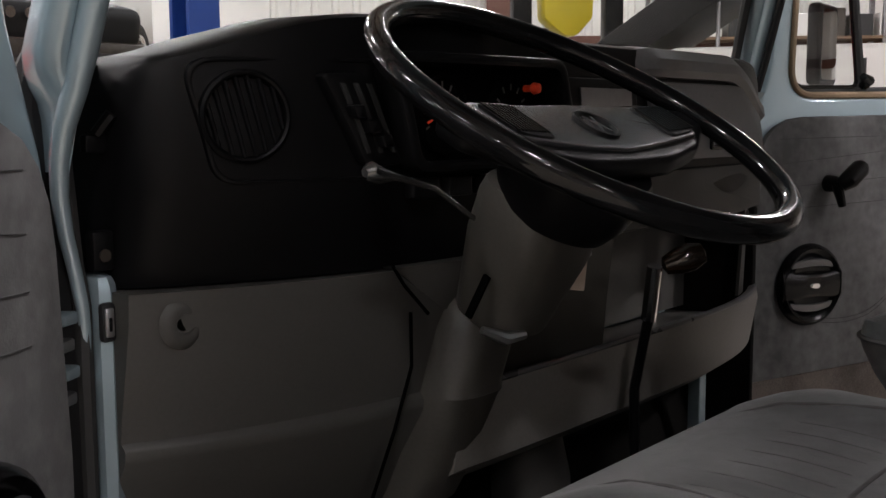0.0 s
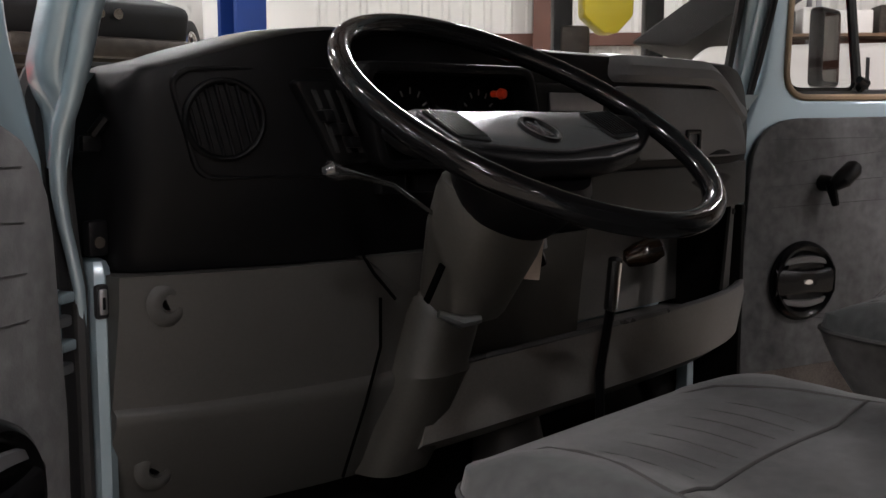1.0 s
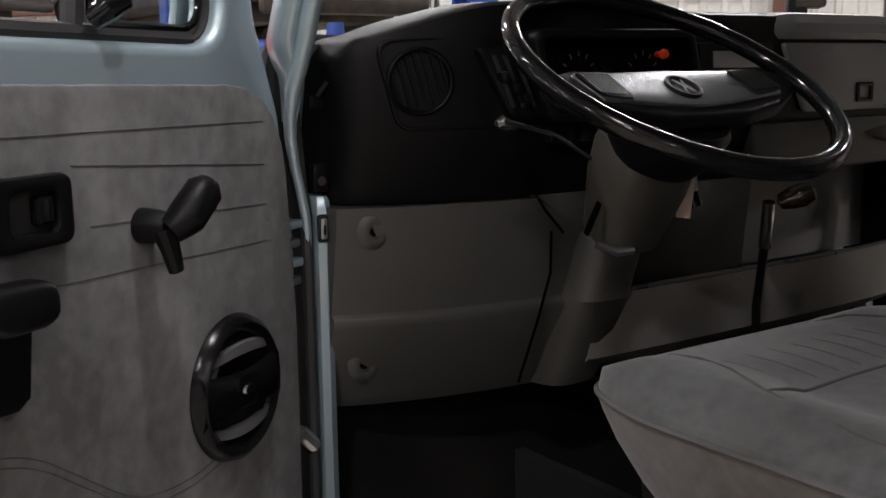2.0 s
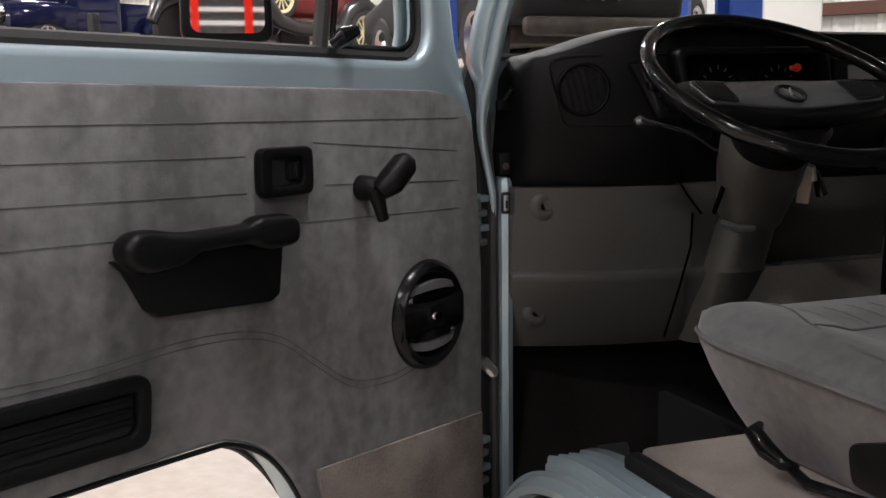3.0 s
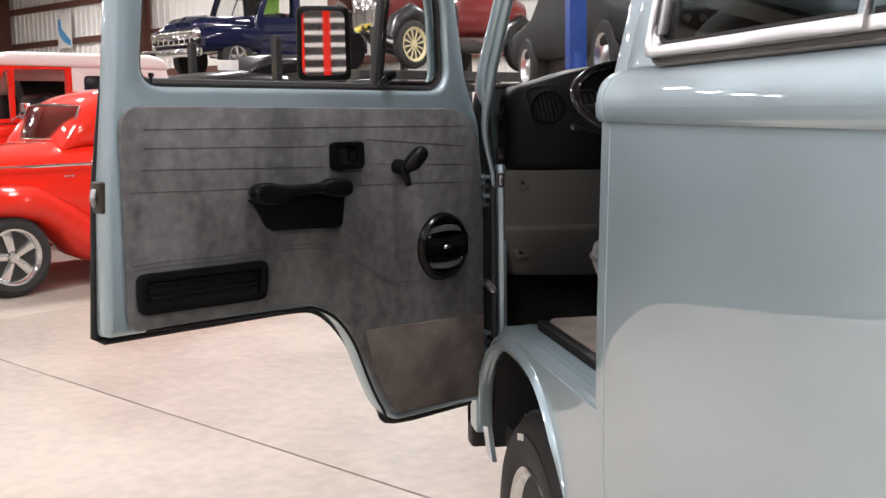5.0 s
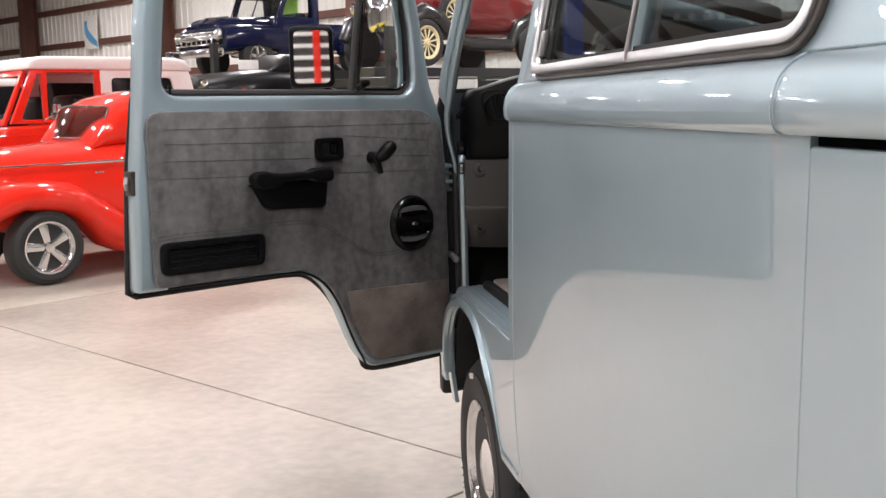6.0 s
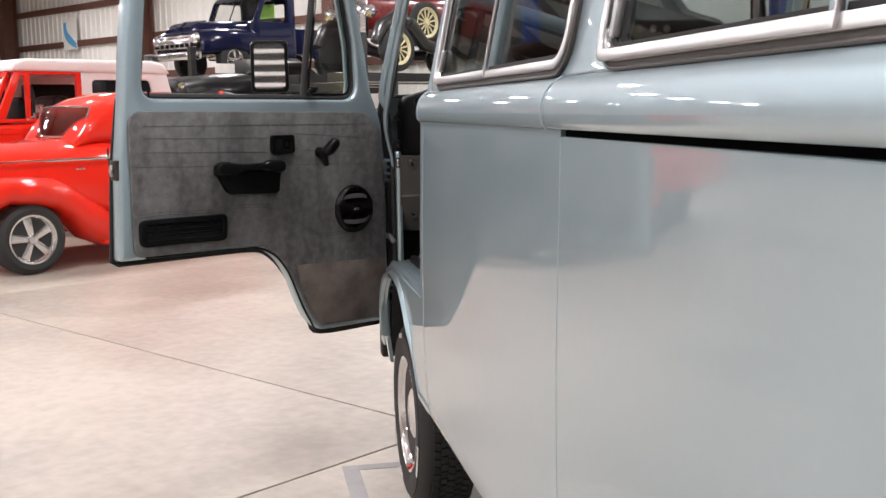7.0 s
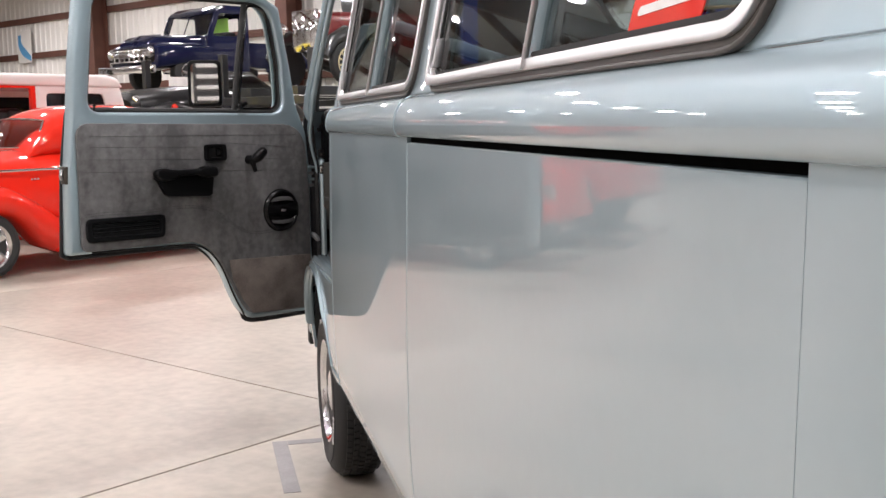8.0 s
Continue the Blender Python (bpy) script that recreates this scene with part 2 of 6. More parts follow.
def slab(loops, place, w0, w1, bevel=0.0, seg=2):
    """An outline with holes, made thick from w0 to w1; place(u, v, w) gives the point."""
    bm = bmesh.new()
    edges = []
    for lp in loops:
        vs = [bm.verts.new((p[0], p[1], w0)) for p in lp]
        edges += [bm.edges.new((vs[i], vs[(i + 1) % len(vs)])) for i in range(len(vs))]
    bmesh.ops.triangle_fill(bm, edges=edges, use_beauty=True, use_dissolve=False)
    ext = bmesh.ops.extrude_face_region(bm, geom=bm.faces[:])
    for v in ext["geom"]:
        if isinstance(v, bmesh.types.BMVert):
            v.co.z = w1
    bmesh.ops.recalc_face_normals(bm, faces=bm.faces)
    if bevel:
        sharp = [e for e in bm.edges if len(e.link_faces) == 2 and e.calc_face_angle(0) > 1.0 and abs(e.verts[0].co.z - e.verts[1].co.z) < 1e-6]
        bmesh.ops.bevel(bm, geom=sharp, offset=bevel, segments=seg, affect="EDGES", profile=0.5)
    for v in bm.verts:
        v.co = place(*v.co)
    return bm


def shell(grid, off):
    """A sheet through a grid of points, made thick by the vector off."""
    off = Vector(off)
    bm = bmesh.new()
    a = [[bm.verts.new(p) for p in row] for row in grid]
    b = [[bm.verts.new(Vector(p) + off) for p in row] for row in grid]
    nr, nc = len(grid), len(grid[0])
    for i in range(nr - 1):
        for j in range(nc - 1):
            bm.faces.new((a[i][j], a[i + 1][j], a[i + 1][j + 1], a[i][j + 1]))
            bm.faces.new((b[i][j], b[i][j + 1], b[i + 1][j + 1], b[i + 1][j]))
    rim = [(i, 0) for i in range(nr)] + [(nr - 1, j) for j in range(1, nc)] + [(i, nc - 1) for i in range(nr - 2, -1, -1)] + [(0, j) for j in range(nc - 2, 0, -1)]
    for (i, j), (k, l) in zip(rim, rim[1:] + rim[:1]):
        bm.faces.new((a[i][j], b[i][j], b[k][l], a[k][l]))
    return bm


def thing(name, label, category, group="", kind=""):
    return tagged(new(name), label, category, group, kind)


def lin(a, b, n):
    return [a + (b - a) * i / n for i in range(n + 1)]


def flow(points, n=5):
    """An open path bent smoothly through its points."""
    ps = [Vector(p) for p in points]
    ps = [ps[0] * 2 - ps[1]] + ps + [ps[-1] * 2 - ps[-2]]
    out = []
    for a, b, c, d in zip(ps, ps[1:], ps[2:], ps[3:]):
        for k in range(n):
            t = k / n
            out.append(0.5 * (2 * b + (c - a) * t + (2 * a - 5 * b + 4 * c - d) * t * t + (3 * b - a - 3 * c + d) * t ** 3))
    return out + [ps[-2]]


def smooth(t):
    t = min(1.0, max(0.0, t))
    return t * t * (3 - 2 * t)

# ---- the hall ----
floor = tagged(new("floor"), "polished cream concrete floor with sawn joints", "floor", kind="structure")
part("floor_bed", rbox(-37, 24, -14.3, 19.1, -0.3, -0.012), JOINT, floor).matrix_basis = HALL
slab_mesh = None
PITCH = 4.75
for i in range(-8, 5):
    for j in range(-3, 4):
        if slab_mesh is None:
            first = part("floor_slab", rbox(0.006, PITCH - 0.006, 0.006, PITCH - 0.006, -0.012, 0.0, 0.002, 1), CONCRETE, floor)
            slab_mesh = first.data
            ob = first
        else:
            ob = new("floor_slab", slab_mesh)
            ob.parent = floor
        ob.matrix_basis = HALL @ Matrix.Translation((i * PITCH - 0.077, j * PITCH - 0.01, 0))
WALL_V = 14.2


def wall(name, m, length, height, first, label):
    w = tagged(new(name), label, "wall", kind="structure")
    w.matrix_basis = m
    n = int(length / 0.3)
    rings = []
    for k in range(n + 1):
        x = -length / 2 + k * length / n
        for dx, dy in ((0, 0), (0.035, 0.03), (0.10, 0.03), (0.135, 0)):
            rings.append([Vector((x + dx, dy, 0)), Vector((x + dx, dy, height)), Vector((x + dx, -0.1, height)), Vector((x + dx, -0.1, 0))])
    part("wall_sheet", loft(rings), SHEET, w, angle=20)
    for z in (1.2, 2.4, 3.5, 4.6, 5.6):
        part("girt", rbox(-length / 2, length / 2, 0.03, 0.15, z - 0.09, z + 0.09, 0.01, 1), GIRT, w)
    k = first
    while k < length / 2:
        bm = rbox(k - 0.03, k + 0.03, 0.15, 0.62, 0, height)
        bm = join(bm, rbox(k - 0.20, k + 0.20, 0.60, 0.64, 0, height), rbox(k - 0.20, k + 0.20, 0.15, 0.19, 0, height))
        part("column", bm, GIRT, w)
        k += 8.3
    return w


WALL_LABEL = "off-white ribbed steel wall with brown girts and columns"
wall("wall_north", HALL @ pose(-8, WALL_V, 0, 0, 0, 180), 57, 6.2, -24.9, WALL_LABEL)
wall("wall_south", HALL @ pose(-8, -13.2, 0), 57, 6.2, -25, WALL_LABEL)
wall("wall_west", HALL @ pose(-36.4, 0.5, 0, 0, 0, -90), 27.6, 6.2, -11, WALL_LABEL)
wall("wall_east", HALL @ pose(20.4, 0.5, 0, 0, 0, 90), 27.6, 6.2, -11, WALL_LABEL)
ceiling = tagged(part("ceiling", rbox(-36.6, 20.6, -13.4, 14.4, 6.2, 6.35), CEIL), "pale insulated metal ceiling of the hall", "ceiling", kind="structure")
ceiling.matrix_basis = HALL
for v in range(-12, 14, 2):
    part("purlin", rbox(-36.4, 20.4, v - 0.04, v + 0.04, 5.98, 6.195), GIRT, ceiling)
for u in range(-33, 20, 8):
    part("rafter", rbox(u - 0.10, u + 0.10, -13.1, 14.1, 5.55, 5.975), GIRT, ceiling)


def ceiling_lamp(u, v):
    t = thing("ceiling_lamp", "round white high-bay lamp hung from the ceiling", "lamp", "hall lamps")
    part("housing", lathe([(0.0, 0.32), (0.08, 0.32), (0.10, 0.16), (0.16, 0.12), (0.27, 0.0), (0.275, -0.005), (0.262, 0.0), (0.15, 0.105), (0.0, 0.11)], 32), SHEET, t)
    part("lamp_glass", lathe([(0.0, 0.03), (0.25, 0.03), (0.25, 0.036), (0.0, 0.036)], 28), LAMP, t)
    part("hanger", tube([(0, 0, 0.30), (0, 0, 6.2 - LAMP_Z)], 0.006, 6), STEEL, t)
    t.matrix_basis = HALL @ Matrix.Translation((u, v, LAMP_Z))
    light = bpy.data.lights.new("lamp_light", "AREA")
    light.shape, light.size = "DISK", 0.50
    light.energy, light.color = LAMP_W, (1.0, 0.945, 0.965)
    o = new("lamp_light", light)
    o.matrix_basis = HALL @ Matrix.Translation((u, v, LAMP_Z - 0.012))


for u, v in LAMPS:
    ceiling_lamp(u, v)

# ---- the van ----
van = thing("camper_van", "blue-grey forward-control van with its cab doors open", "van")
XC = -0.02          # the body's middle
DC = -0.05          # the dashboard's middle
SEAM = -1.262
SEAM_2 = -2.668
REAR = -3.25
NOSE = 1.28


def side_x(z):
    """Outer skin of the body's side, below the belt."""
    low = max(0.0, (0.72 - z) / 0.3)
    d = max(0.0, z - 0.86)
    return -0.8075 + (0.125 * d * d if d < 0.1 else 0.00125 + 0.025 * (d - 0.1)) + 0.020 * low * low


def arch_z(y, yc, rx=0.365, zc=0.40, rz=0.365):
    k = abs(y - yc) / rx
    return zc + rz * (1 - k ** 2.4) ** (1 / 2.4) if k < 1 else 0.0


FRONT_AXLE, REAR_AXLE = 0.545, -2.04


def mirror_x(bm):
    for v in bm.verts:
        v.co.x = 2 * XC - v.co.x
        v.co.y += 0.03 * min(1.0, max(0.0, (v.co.y - 0.6) / 0.4))
    return bm


def side_panel(y0, y1, top, flip):
    ys = lin(y0, y1, max(6, int(abs(y1 - y0) / 0.03)))
    grid = []
    for y in ys:
        zb = max(0.472, arch_z(y, FRONT_AXLE), arch_z(y, REAR_AXLE))
        zs = [zb + (top - zb) * (j / 14) for j in range(15)]
        row = [Vector((side_x(zb) + 0.02, y, zb - 0.002)), Vector((side_x(zb) + 0.003, y, zb - 0.006))]
        edge = [Vector((side_x(top) + 0.0015, y, top + 0.002)), Vector((side_x(top) + 0.006, y, top + 0.003))]
        grid.append(row + [Vector((side_x(z), y, z)) for z in zs] + edge)
    bm = shell(grid, (0.012, 0, 0))
    return mirror_x(bm) if flip else bm


def belt(y0, y1, cap0, flip, out=0.014):
    """The rounded belt moulding, rolled under at its lower edge."""
    prof = [(0.04, 1.2625)]
    for k in range(9):
        a = radians(-90 + 11.25 * k)
        prof.append((-out * max(0.0, math.cos(a)) ** 0.7, 1.286 - 0.0235 * abs(math.sin(a)) ** 0.7))
    for k in range(19):
        a = radians(90 * k / 18)
        prof.append((0.040 - (0.040 + out) * math.cos(a) ** 0.9, 1.286 + 0.060 * math.sin(a)))
    prof += [(0.06, 1.340)]
    rings = []
    ys = lin(y0, y1, 24)
    if cap0:
        ys = [y0 + 0.0, y0 - 0.004, y0 - 0.012, y0 - 0.025] + ys[2:]
    for k, y in enumerate(ys):
        s = 1.0
        if cap0 and k < 3:
            s = (0.55, 0.86, 0.97)[k]
        rings.append([Vector((-0.799 + (dx if dx > 0 else dx * s), y, 1.30 + (z - 1.30) * (0.8 + 0.2 * s))) for dx, z in prof])
    bm = loft(rings, True, True)
    return mirror_x(bm) if flip else bm


def upper_x(z):
    return -0.779 + 0.20 * (z - 1.345)


def upper_side(y0, y1, windows, flip):
    out = [(y0, 1.338), (y1, 1.338), (y1 - 0.06, 1.86), (y0, 1.86)]
    loops = [out] + [rounded([(a, 1.352), (b, 1.352), (b, 1.80), (a, 1.80)], 0.06) for a, b in windows]
    bm = slab(loops, lambda u, v, w: Vector((upper_x(v) + w, u, v)), 0.0, 0.035, 0.008)
    return mirror_x(bm) if flip else bm


WINDOWS = [(-1.232, -0.140), (-2.575, -1.392)]


def van_window(a, b, split, flip):
    w = new("side_window")
    w.parent = van
    lo = 1.352

    def on(u, v, q):
        return Vector((upper_x(v) + q, u, v))

    def ring(d, r):
        return rounded([(a + d, lo + d), (b - d, lo + d), (b - d, 1.80 - d), (a + d, 1.80 - d)], r, 6)

    seal = slab([ring(-0.008, 0.073), ring(0.012, 0.052)], on, -0.006, 0.024, 0.004)
    lip = slab([ring(-0.0105, 0.076), ring(-0.004, 0.069)], on, -0.008, 0.004, 0.003)
    step = slab([ring(0.002, 0.062), ring(0.018, 0.046)], on, -0.012, 0.006, 0.002)
    front = rounded([(split - 0.012, lo + 0.0035), (b - 0.0035, lo + 0.0035), (b - 0.0035, 1.7935), (split - 0.012, 1.7935)], [0.004, 0.030, 0.05, 0.004], 5)
    front_in = rounded([(split - 0.009, lo + 0.0195), (b - 0.0195, lo + 0.0195), (b - 0.0195, 1.7805), (split - 0.009, 1.7805)], [0.004, 0.018, 0.03, 0.004], 5)
    slide = slab([front, front_in], on, -0.017, -0.008, 0.002)
    groove = slab([ring(0.018, 0.046), ring(0.026, 0.040)], on, -0.004, 0.012)
    bar = slab([[(split - 0.008, lo + 0.018), (split + 0.016, lo + 0.018), (split + 0.016, 1.782), (split - 0.008, 1.782)]], on, -0.009, 0.014, 0.004)
    pane_front = slab([[(split, lo + 0.022), (b - 0.024, lo + 0.022), (b - 0.024, 1.776), (split, 1.776)]], on, -0.002, 0.002)
    pane_rear = slab([[(a + 0.024, lo + 0.022), (split + 0.02, lo + 0.022), (split + 0.02, 1.776), (a + 0.024, 1.776)]], on, 0.006, 0.010)
    for nm, bm, mt in (("seal", seal, SEAL), ("seal_lip", lip, SEAL), ("frame", step, ALU), ("sliding_frame", slide, ALU), ("groove", groove, DARK), ("sliding_bar", bar, PAINT), ("pane", pane_front, TINT), ("pane", pane_rear, TINT)):
        part(nm, mirror_x(bm) if flip else bm, mt, w)
    hook = slab([rounded([(b - 0.050, lo + 0.034), (b - 0.036, lo + 0.034), (b - 0.036, lo + 0.085), (b - 0.050, lo + 0.085)], 0.004)], on, -0.014, 0.0, 0.003)
    part("sliding_catch", mirror_x(hook) if flip else hook, STEEL, w)
    drip = slab([[(a - 0.075, 1.336), (a - 0.004, 1.336), (a - 0.004, 1.3435), (a - 0.075, 1.3435)]], on, -0.001, 0.006, 0.001)
    part("drain_slot", mirror_x(drip) if flip else drip, SEAL, w)


for flip in (False, True):
    part("front_side_panel", side_panel(-0.0280, SEAM + 0.0006, 1.262, flip), PAINT, van)
    part("pillar_strip", side_panel(0.012, -0.027, 1.262, flip), PAINT, van)
    part("middle_side_panel", side_panel(SEAM - 0.0006, SEAM_2 + 0.0004, 1.2502, flip), PAINT, van)
    part("rear_side_panel", side_panel(SEAM_2 - 0.0004, REAR + 0.06, 1.262, flip), PAINT, van)
    part("front_belt_moulding", belt(0.013, SEAM + 0.046, True, flip), PAINT, van)
    part("rear_belt_moulding", belt(SEAM + 0.050, REAR + 0.05, True, flip, 0.0175), PAINT, van)
    # thin beads added over the belt seams to draw their bright lines
    for y, out in ((-0.0275, 0.014), (SEAM + 0.048, 0.0175)):
        bm = tube([(-0.7995 - out * math.cos(radians(a)) ** (0.7 if a < 0 else 0.9) + (0.040 * (1 - math.cos(radians(a)) ** 0.9) if a > 0 else 0.0), y, 1.286 + (0.060 if a > 0 else 0.0235) * math.sin(radians(a))) for a in lin(-80, 75, 22)], 0.0014, 8)
        part("belt_seam_highlight", mirror_x(bm) if flip else bm, PAINT, van)
    for y in (-0.0285, SEAM, SEAM_2):
        bm = shell([[Vector((side_x(z) + 0.0012, yy, z)) for z in lin(0.476, 1.245, 16)] for yy in (y - 0.02, y + 0.02)], (0.02, 0, 0))
        part("seam_backing", mirror_x(bm) if flip else bm, PAINT, van)
    # proud beads added so the panel seams show a gap edge's highlight
    for y, top in ((-0.0275, 1.255), (SEAM, 1.248)):
        bm = tube([(side_x(z) + 0.0002, y, z) for z in lin(0.48, top, 20)], 0.0012, 8)
        part("seam_highlight", mirror_x(bm) if flip else bm, PAINT, van)
    # block filling the rail slot; its black stands for the slot's shade
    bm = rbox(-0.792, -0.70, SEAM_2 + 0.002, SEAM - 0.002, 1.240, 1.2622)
    part("slot_channel", mirror_x(bm) if flip else bm, VOID, van, "sliding rail slot with its shade filled in black")
    part("upper_side", upper_side(REAR + 0.06, -0.015, WINDOWS, flip), PAINT, van)
    for (a, b), split in zip(WINDOWS, (-0.693, -1.985)):
        van_window(a, b, split, flip)

# fender strip over the front wheel and ribbed sill
def fender(flip):
    ys = lin(0.0122, 0.902, 60)
    grid = []
    for y in ys:
        zb = max(0.472, arch_z(y, FRONT_AXLE))
        top = zb + 0.008 if y > 0.57 else 0.770
        zs = [zb + (top - zb) * j / 6 for j in range(7)]
        lip = 0.035 if y < 0.6 else 0.012
        fl = smooth((y - 0.18) / 0.08)
        row = [Vector((side_x(zb) + lip, y, zb - 0.002)), Vector((side_x(zb) + 0.004, y, zb - 0.010)), Vector((side_x(zb) - 0.008 * fl, y, zb - 0.006)), Vector((side_x(zb) - 0.012 * fl, y, zb + 0.006)), Vector((side_x(zb) - 0.004, y, zb + 0.016))]
        grid.append(row + [Vector((side_x(z), y, z + 0.018)) for z in zs])
    bm = shell(grid, (0.012, 0, 0))
    return mirror_x(bm) if flip else bm


def sill(flip):
    """Ribbed step over the wheel arch, rolling down in front of it."""
    prof = [(-0.803, -0.014), (-0.801, 0.0)]
    for k in range(3):
        x = -0.799 + k * 0.0155
        prof += [(x, -0.001), (x + 0.0025, 0.008), (x + 0.005, 0.0105), (x + 0.008, 0.0085), (x + 0.010, 0.001), (x + 0.0125, -0.002)]
    prof += [(-0.750, 0.003), (-0.746, 0.012), (-0.730, 0.013), (-0.730, -0.03), (-0.79, -0.03)]
    path = [(y, 0.80) for y in lin(-0.02, 0.56, 14)]
    for y in lin(0.585, 0.70, 10):
        path.append((y, arch_z(y, FRONT_AXLE) + 0.800 - 0.765))
    rings = []
    for i, (y, z) in enumerate(path):
        a, b = path[max(0, i - 1)], path[min(len(path) - 1, i + 1)]
        d = Vector((b[0] - a[0], b[1] - a[1])).normalized()
        rings.append([Vector((x, y - d.y * h, z + d.x * h)) for x, h in prof])
    bm = loft(rings)
    return mirror_x(bm) if flip else bm


for flip in (False, True):
    part("wheel_arch_fender", fender(flip), PAINT, van)
    part("ribbed_sill", sill(flip), PAINT, van, angle=50)
    bm = rbox(-0.748, -0.722, -0.02, 0.585, 0.80, 0.827, 0.008)
    part("sill_rubber", mirror_x(bm) if flip else bm, DULL, van)
    arc = [(y, max(0.3, arch_z(y, FRONT_AXLE, 0.372, 0.36, 0.412))) for y in lin(0.176, 0.914, 24)]
    top = [(y, max(0.3, arch_z(y, FRONT_AXLE, 0.41, 0.34, 0.452))) for y in lin(0.952, 0.138, 24)]
    bm = slab([arc + top], lambda u, v, w: Vector((w, u, v)), -0.770, -0.46)
    bm = join(bm, rbox(-0.47, -0.455, 0.14, 0.95, 0.45, 0.78))
    part("wheel_housing", mirror_x(bm) if flip else bm, DARK, van)
    # B pillar: jamb behind the door opening
    bm = slab([[(-0.794, -0.001), (-0.792, 0.011), (-0.780, 0.015), (-0.768, 0.010), (-0.765, -0.005), (-0.70, -0.012), (-0.695, -0.10), (-0.78, -0.10)]],
              lambda u, v, w: Vector((u, v, w)), 0.62, 1.262)
    part("door_jamb", mirror_x(bm) if flip else bm, PAINT, van)
    bm = loft([[Vector((upper_x(z) + dx - 0.005, y - 0.12 * (z - 1.35), z)) for dx, y in ((0, -0.02), (0.004, 0.004), (0.014, 0.012), (0.03, 0.0), (0.05, -0.03), (0.05, -0.07), (0.01, -0.07))] for z in (1.31, 1.36, 1.5, 1.65, 1.8, 1.9)])
    part("b_pillar", mirror_x(bm) if flip else bm, PAINT, van)
    # A pillar: lower jamb and raked upper post
    post = ((0.0, 1.078), (-0.001, 1.050), (0.004, 1.037), (0.014, 1.034), (0.024, 1.039), (0.027, 1.072))
    up = ((-0.030, 1.090), (-0.034, 1.055), (-0.018, 1.040), (-0.006, 1.046), (0.002, 1.040), (0.012, 1.046), (0.014, 1.085))
    bm = loft([[Vector((-0.724 + dx, y, z)) for dx, y in post] for z in (0.40, 0.7, 1.0, 1.128)] +
              [[Vector((-0.711 + (dx - 0.013) * k, 1.056 + (y - 1.056) * k, z)) for dx, y in post] for z, k in ((1.138, 0.92), (1.144, 0.75), (1.147, 0.4))])
    part("hinge_post", mirror_x(bm) if flip else bm, PAINT, van)
    bm = tube([(-0.733, 1.044, 0.44), (-0.733, 1.044, 1.12), (-0.738, 1.046, 1.16), (-0.748, 1.044, 1.28)], 0.0085, 8)
    part("post_seal", mirror_x(bm) if flip else bm, RUBBER, van)
    bm = rbox(-0.775, -0.735, 1.09, 1.20, 0.42, 1.30, 0.006)
    part("post_skin", mirror_x(bm) if flip else bm, PAINT, van)
    st = rbox(-0.7225, -0.7075, 1.029, 1.038, 1.086, 1.122, 0.004)
    st = part("striker_plate", mirror_x(st) if flip else st, DULL, van, "dark striker plate with a steel insert")
    bm = rbox(-0.7195, -0.7105, 1.0275, 1.031, 1.0905, 1.1175, 0.002)
    part("striker_insert", mirror_x(bm) if flip else bm, ALU, st)
    bm = rbox(-0.7168, -0.7132, 1.0268, 1.030, 1.096, 1.109, 0.001)
    part("striker_slot", mirror_x(bm) if flip else bm, BLACK, st)
    bm = rbox(-0.724, -0.702, 1.036, 1.050, 1.150, 1.186, 0.003)
    bk = part("dash_bracket", mirror_x(bm) if flip else bm, BLACK, van)
    bm = tube([(-0.713, 1.0345, 1.164), (-0.713, 1.0375, 1.164)], 0.006, 10)
    part("bracket_screw", mirror_x(bm) if flip else bm, RUST, bk)
    bm = rbox(-0.726, -0.704, 1.038, 1.05, 1.255, 1.272, 0.003)
    bk = part("dash_bracket", mirror_x(bm) if flip else bm, BLACK, van)
    bm = tube([(-0.714, 1.040, 1.272), (-0.704, 1.030, 1.290)], 0.006, 8)
    part("bracket_pin", mirror_x(bm) if flip else bm, BLACK, bk)
    rings = []
    for z, right, wide in ((1.240, -0.7475, 0.012), (1.262, -0.7465, 0.013), (1.284, -0.7450, 0.015), (1.298, -0.7425, 0.021), (1.312, -0.7398, 0.032), (1.325, -0.7380, 0.041), (1.34, -0.7365, 0.047), (1.40, -0.7325, 0.044), (1.49, -0.714, 0.045), (1.7, -0.672, 0.045), (1.90, -0.632, 0.045)):
        rings.append([Vector((right + wide * (dx - 0.014) / 0.048, y - 0.30 * max(0.0, z - 1.2) - 0.004 * (wide < 0.03), z)) for dx, y in rounded(up, 0.010, 3)])
    ahead = Matrix.Translation((0, 0.042 if flip else 0.0, 0))
    bm = move(loft(rings), ahead)
    part("a_pillar", mirror_x(bm) if flip else bm, PAINT, van)
    bead = [(-0.730, 1.044, 1.05), (-0.735, 1.040, 1.12), (-0.743, 1.037, 1.155), (-0.750, 1.036, 1.185), (-0.755, 1.035, 1.22), (-0.757, 1.030, 1.25), (-0.7565, 1.020, 1.28),
            (-0.752, 1.008, 1.31), (-0.7485, 0.996, 1.345), (-0.745, 0.983, 1.385), (-0.725, 0.948, 1.50), (-0.684, 0.888, 1.70), (-0.644, 0.828, 1.90)]
    bm = tube(bead, [0.006, 0.006, 0.0065, 0.007, 0.008, 0.009, 0.010, 0.011, 0.012, 0.012, 0.012, 0.012, 0.012], 12)
    move(bm, ahead)
    part("pillar_bead", mirror_x(bm) if flip else bm, PAINT, van)
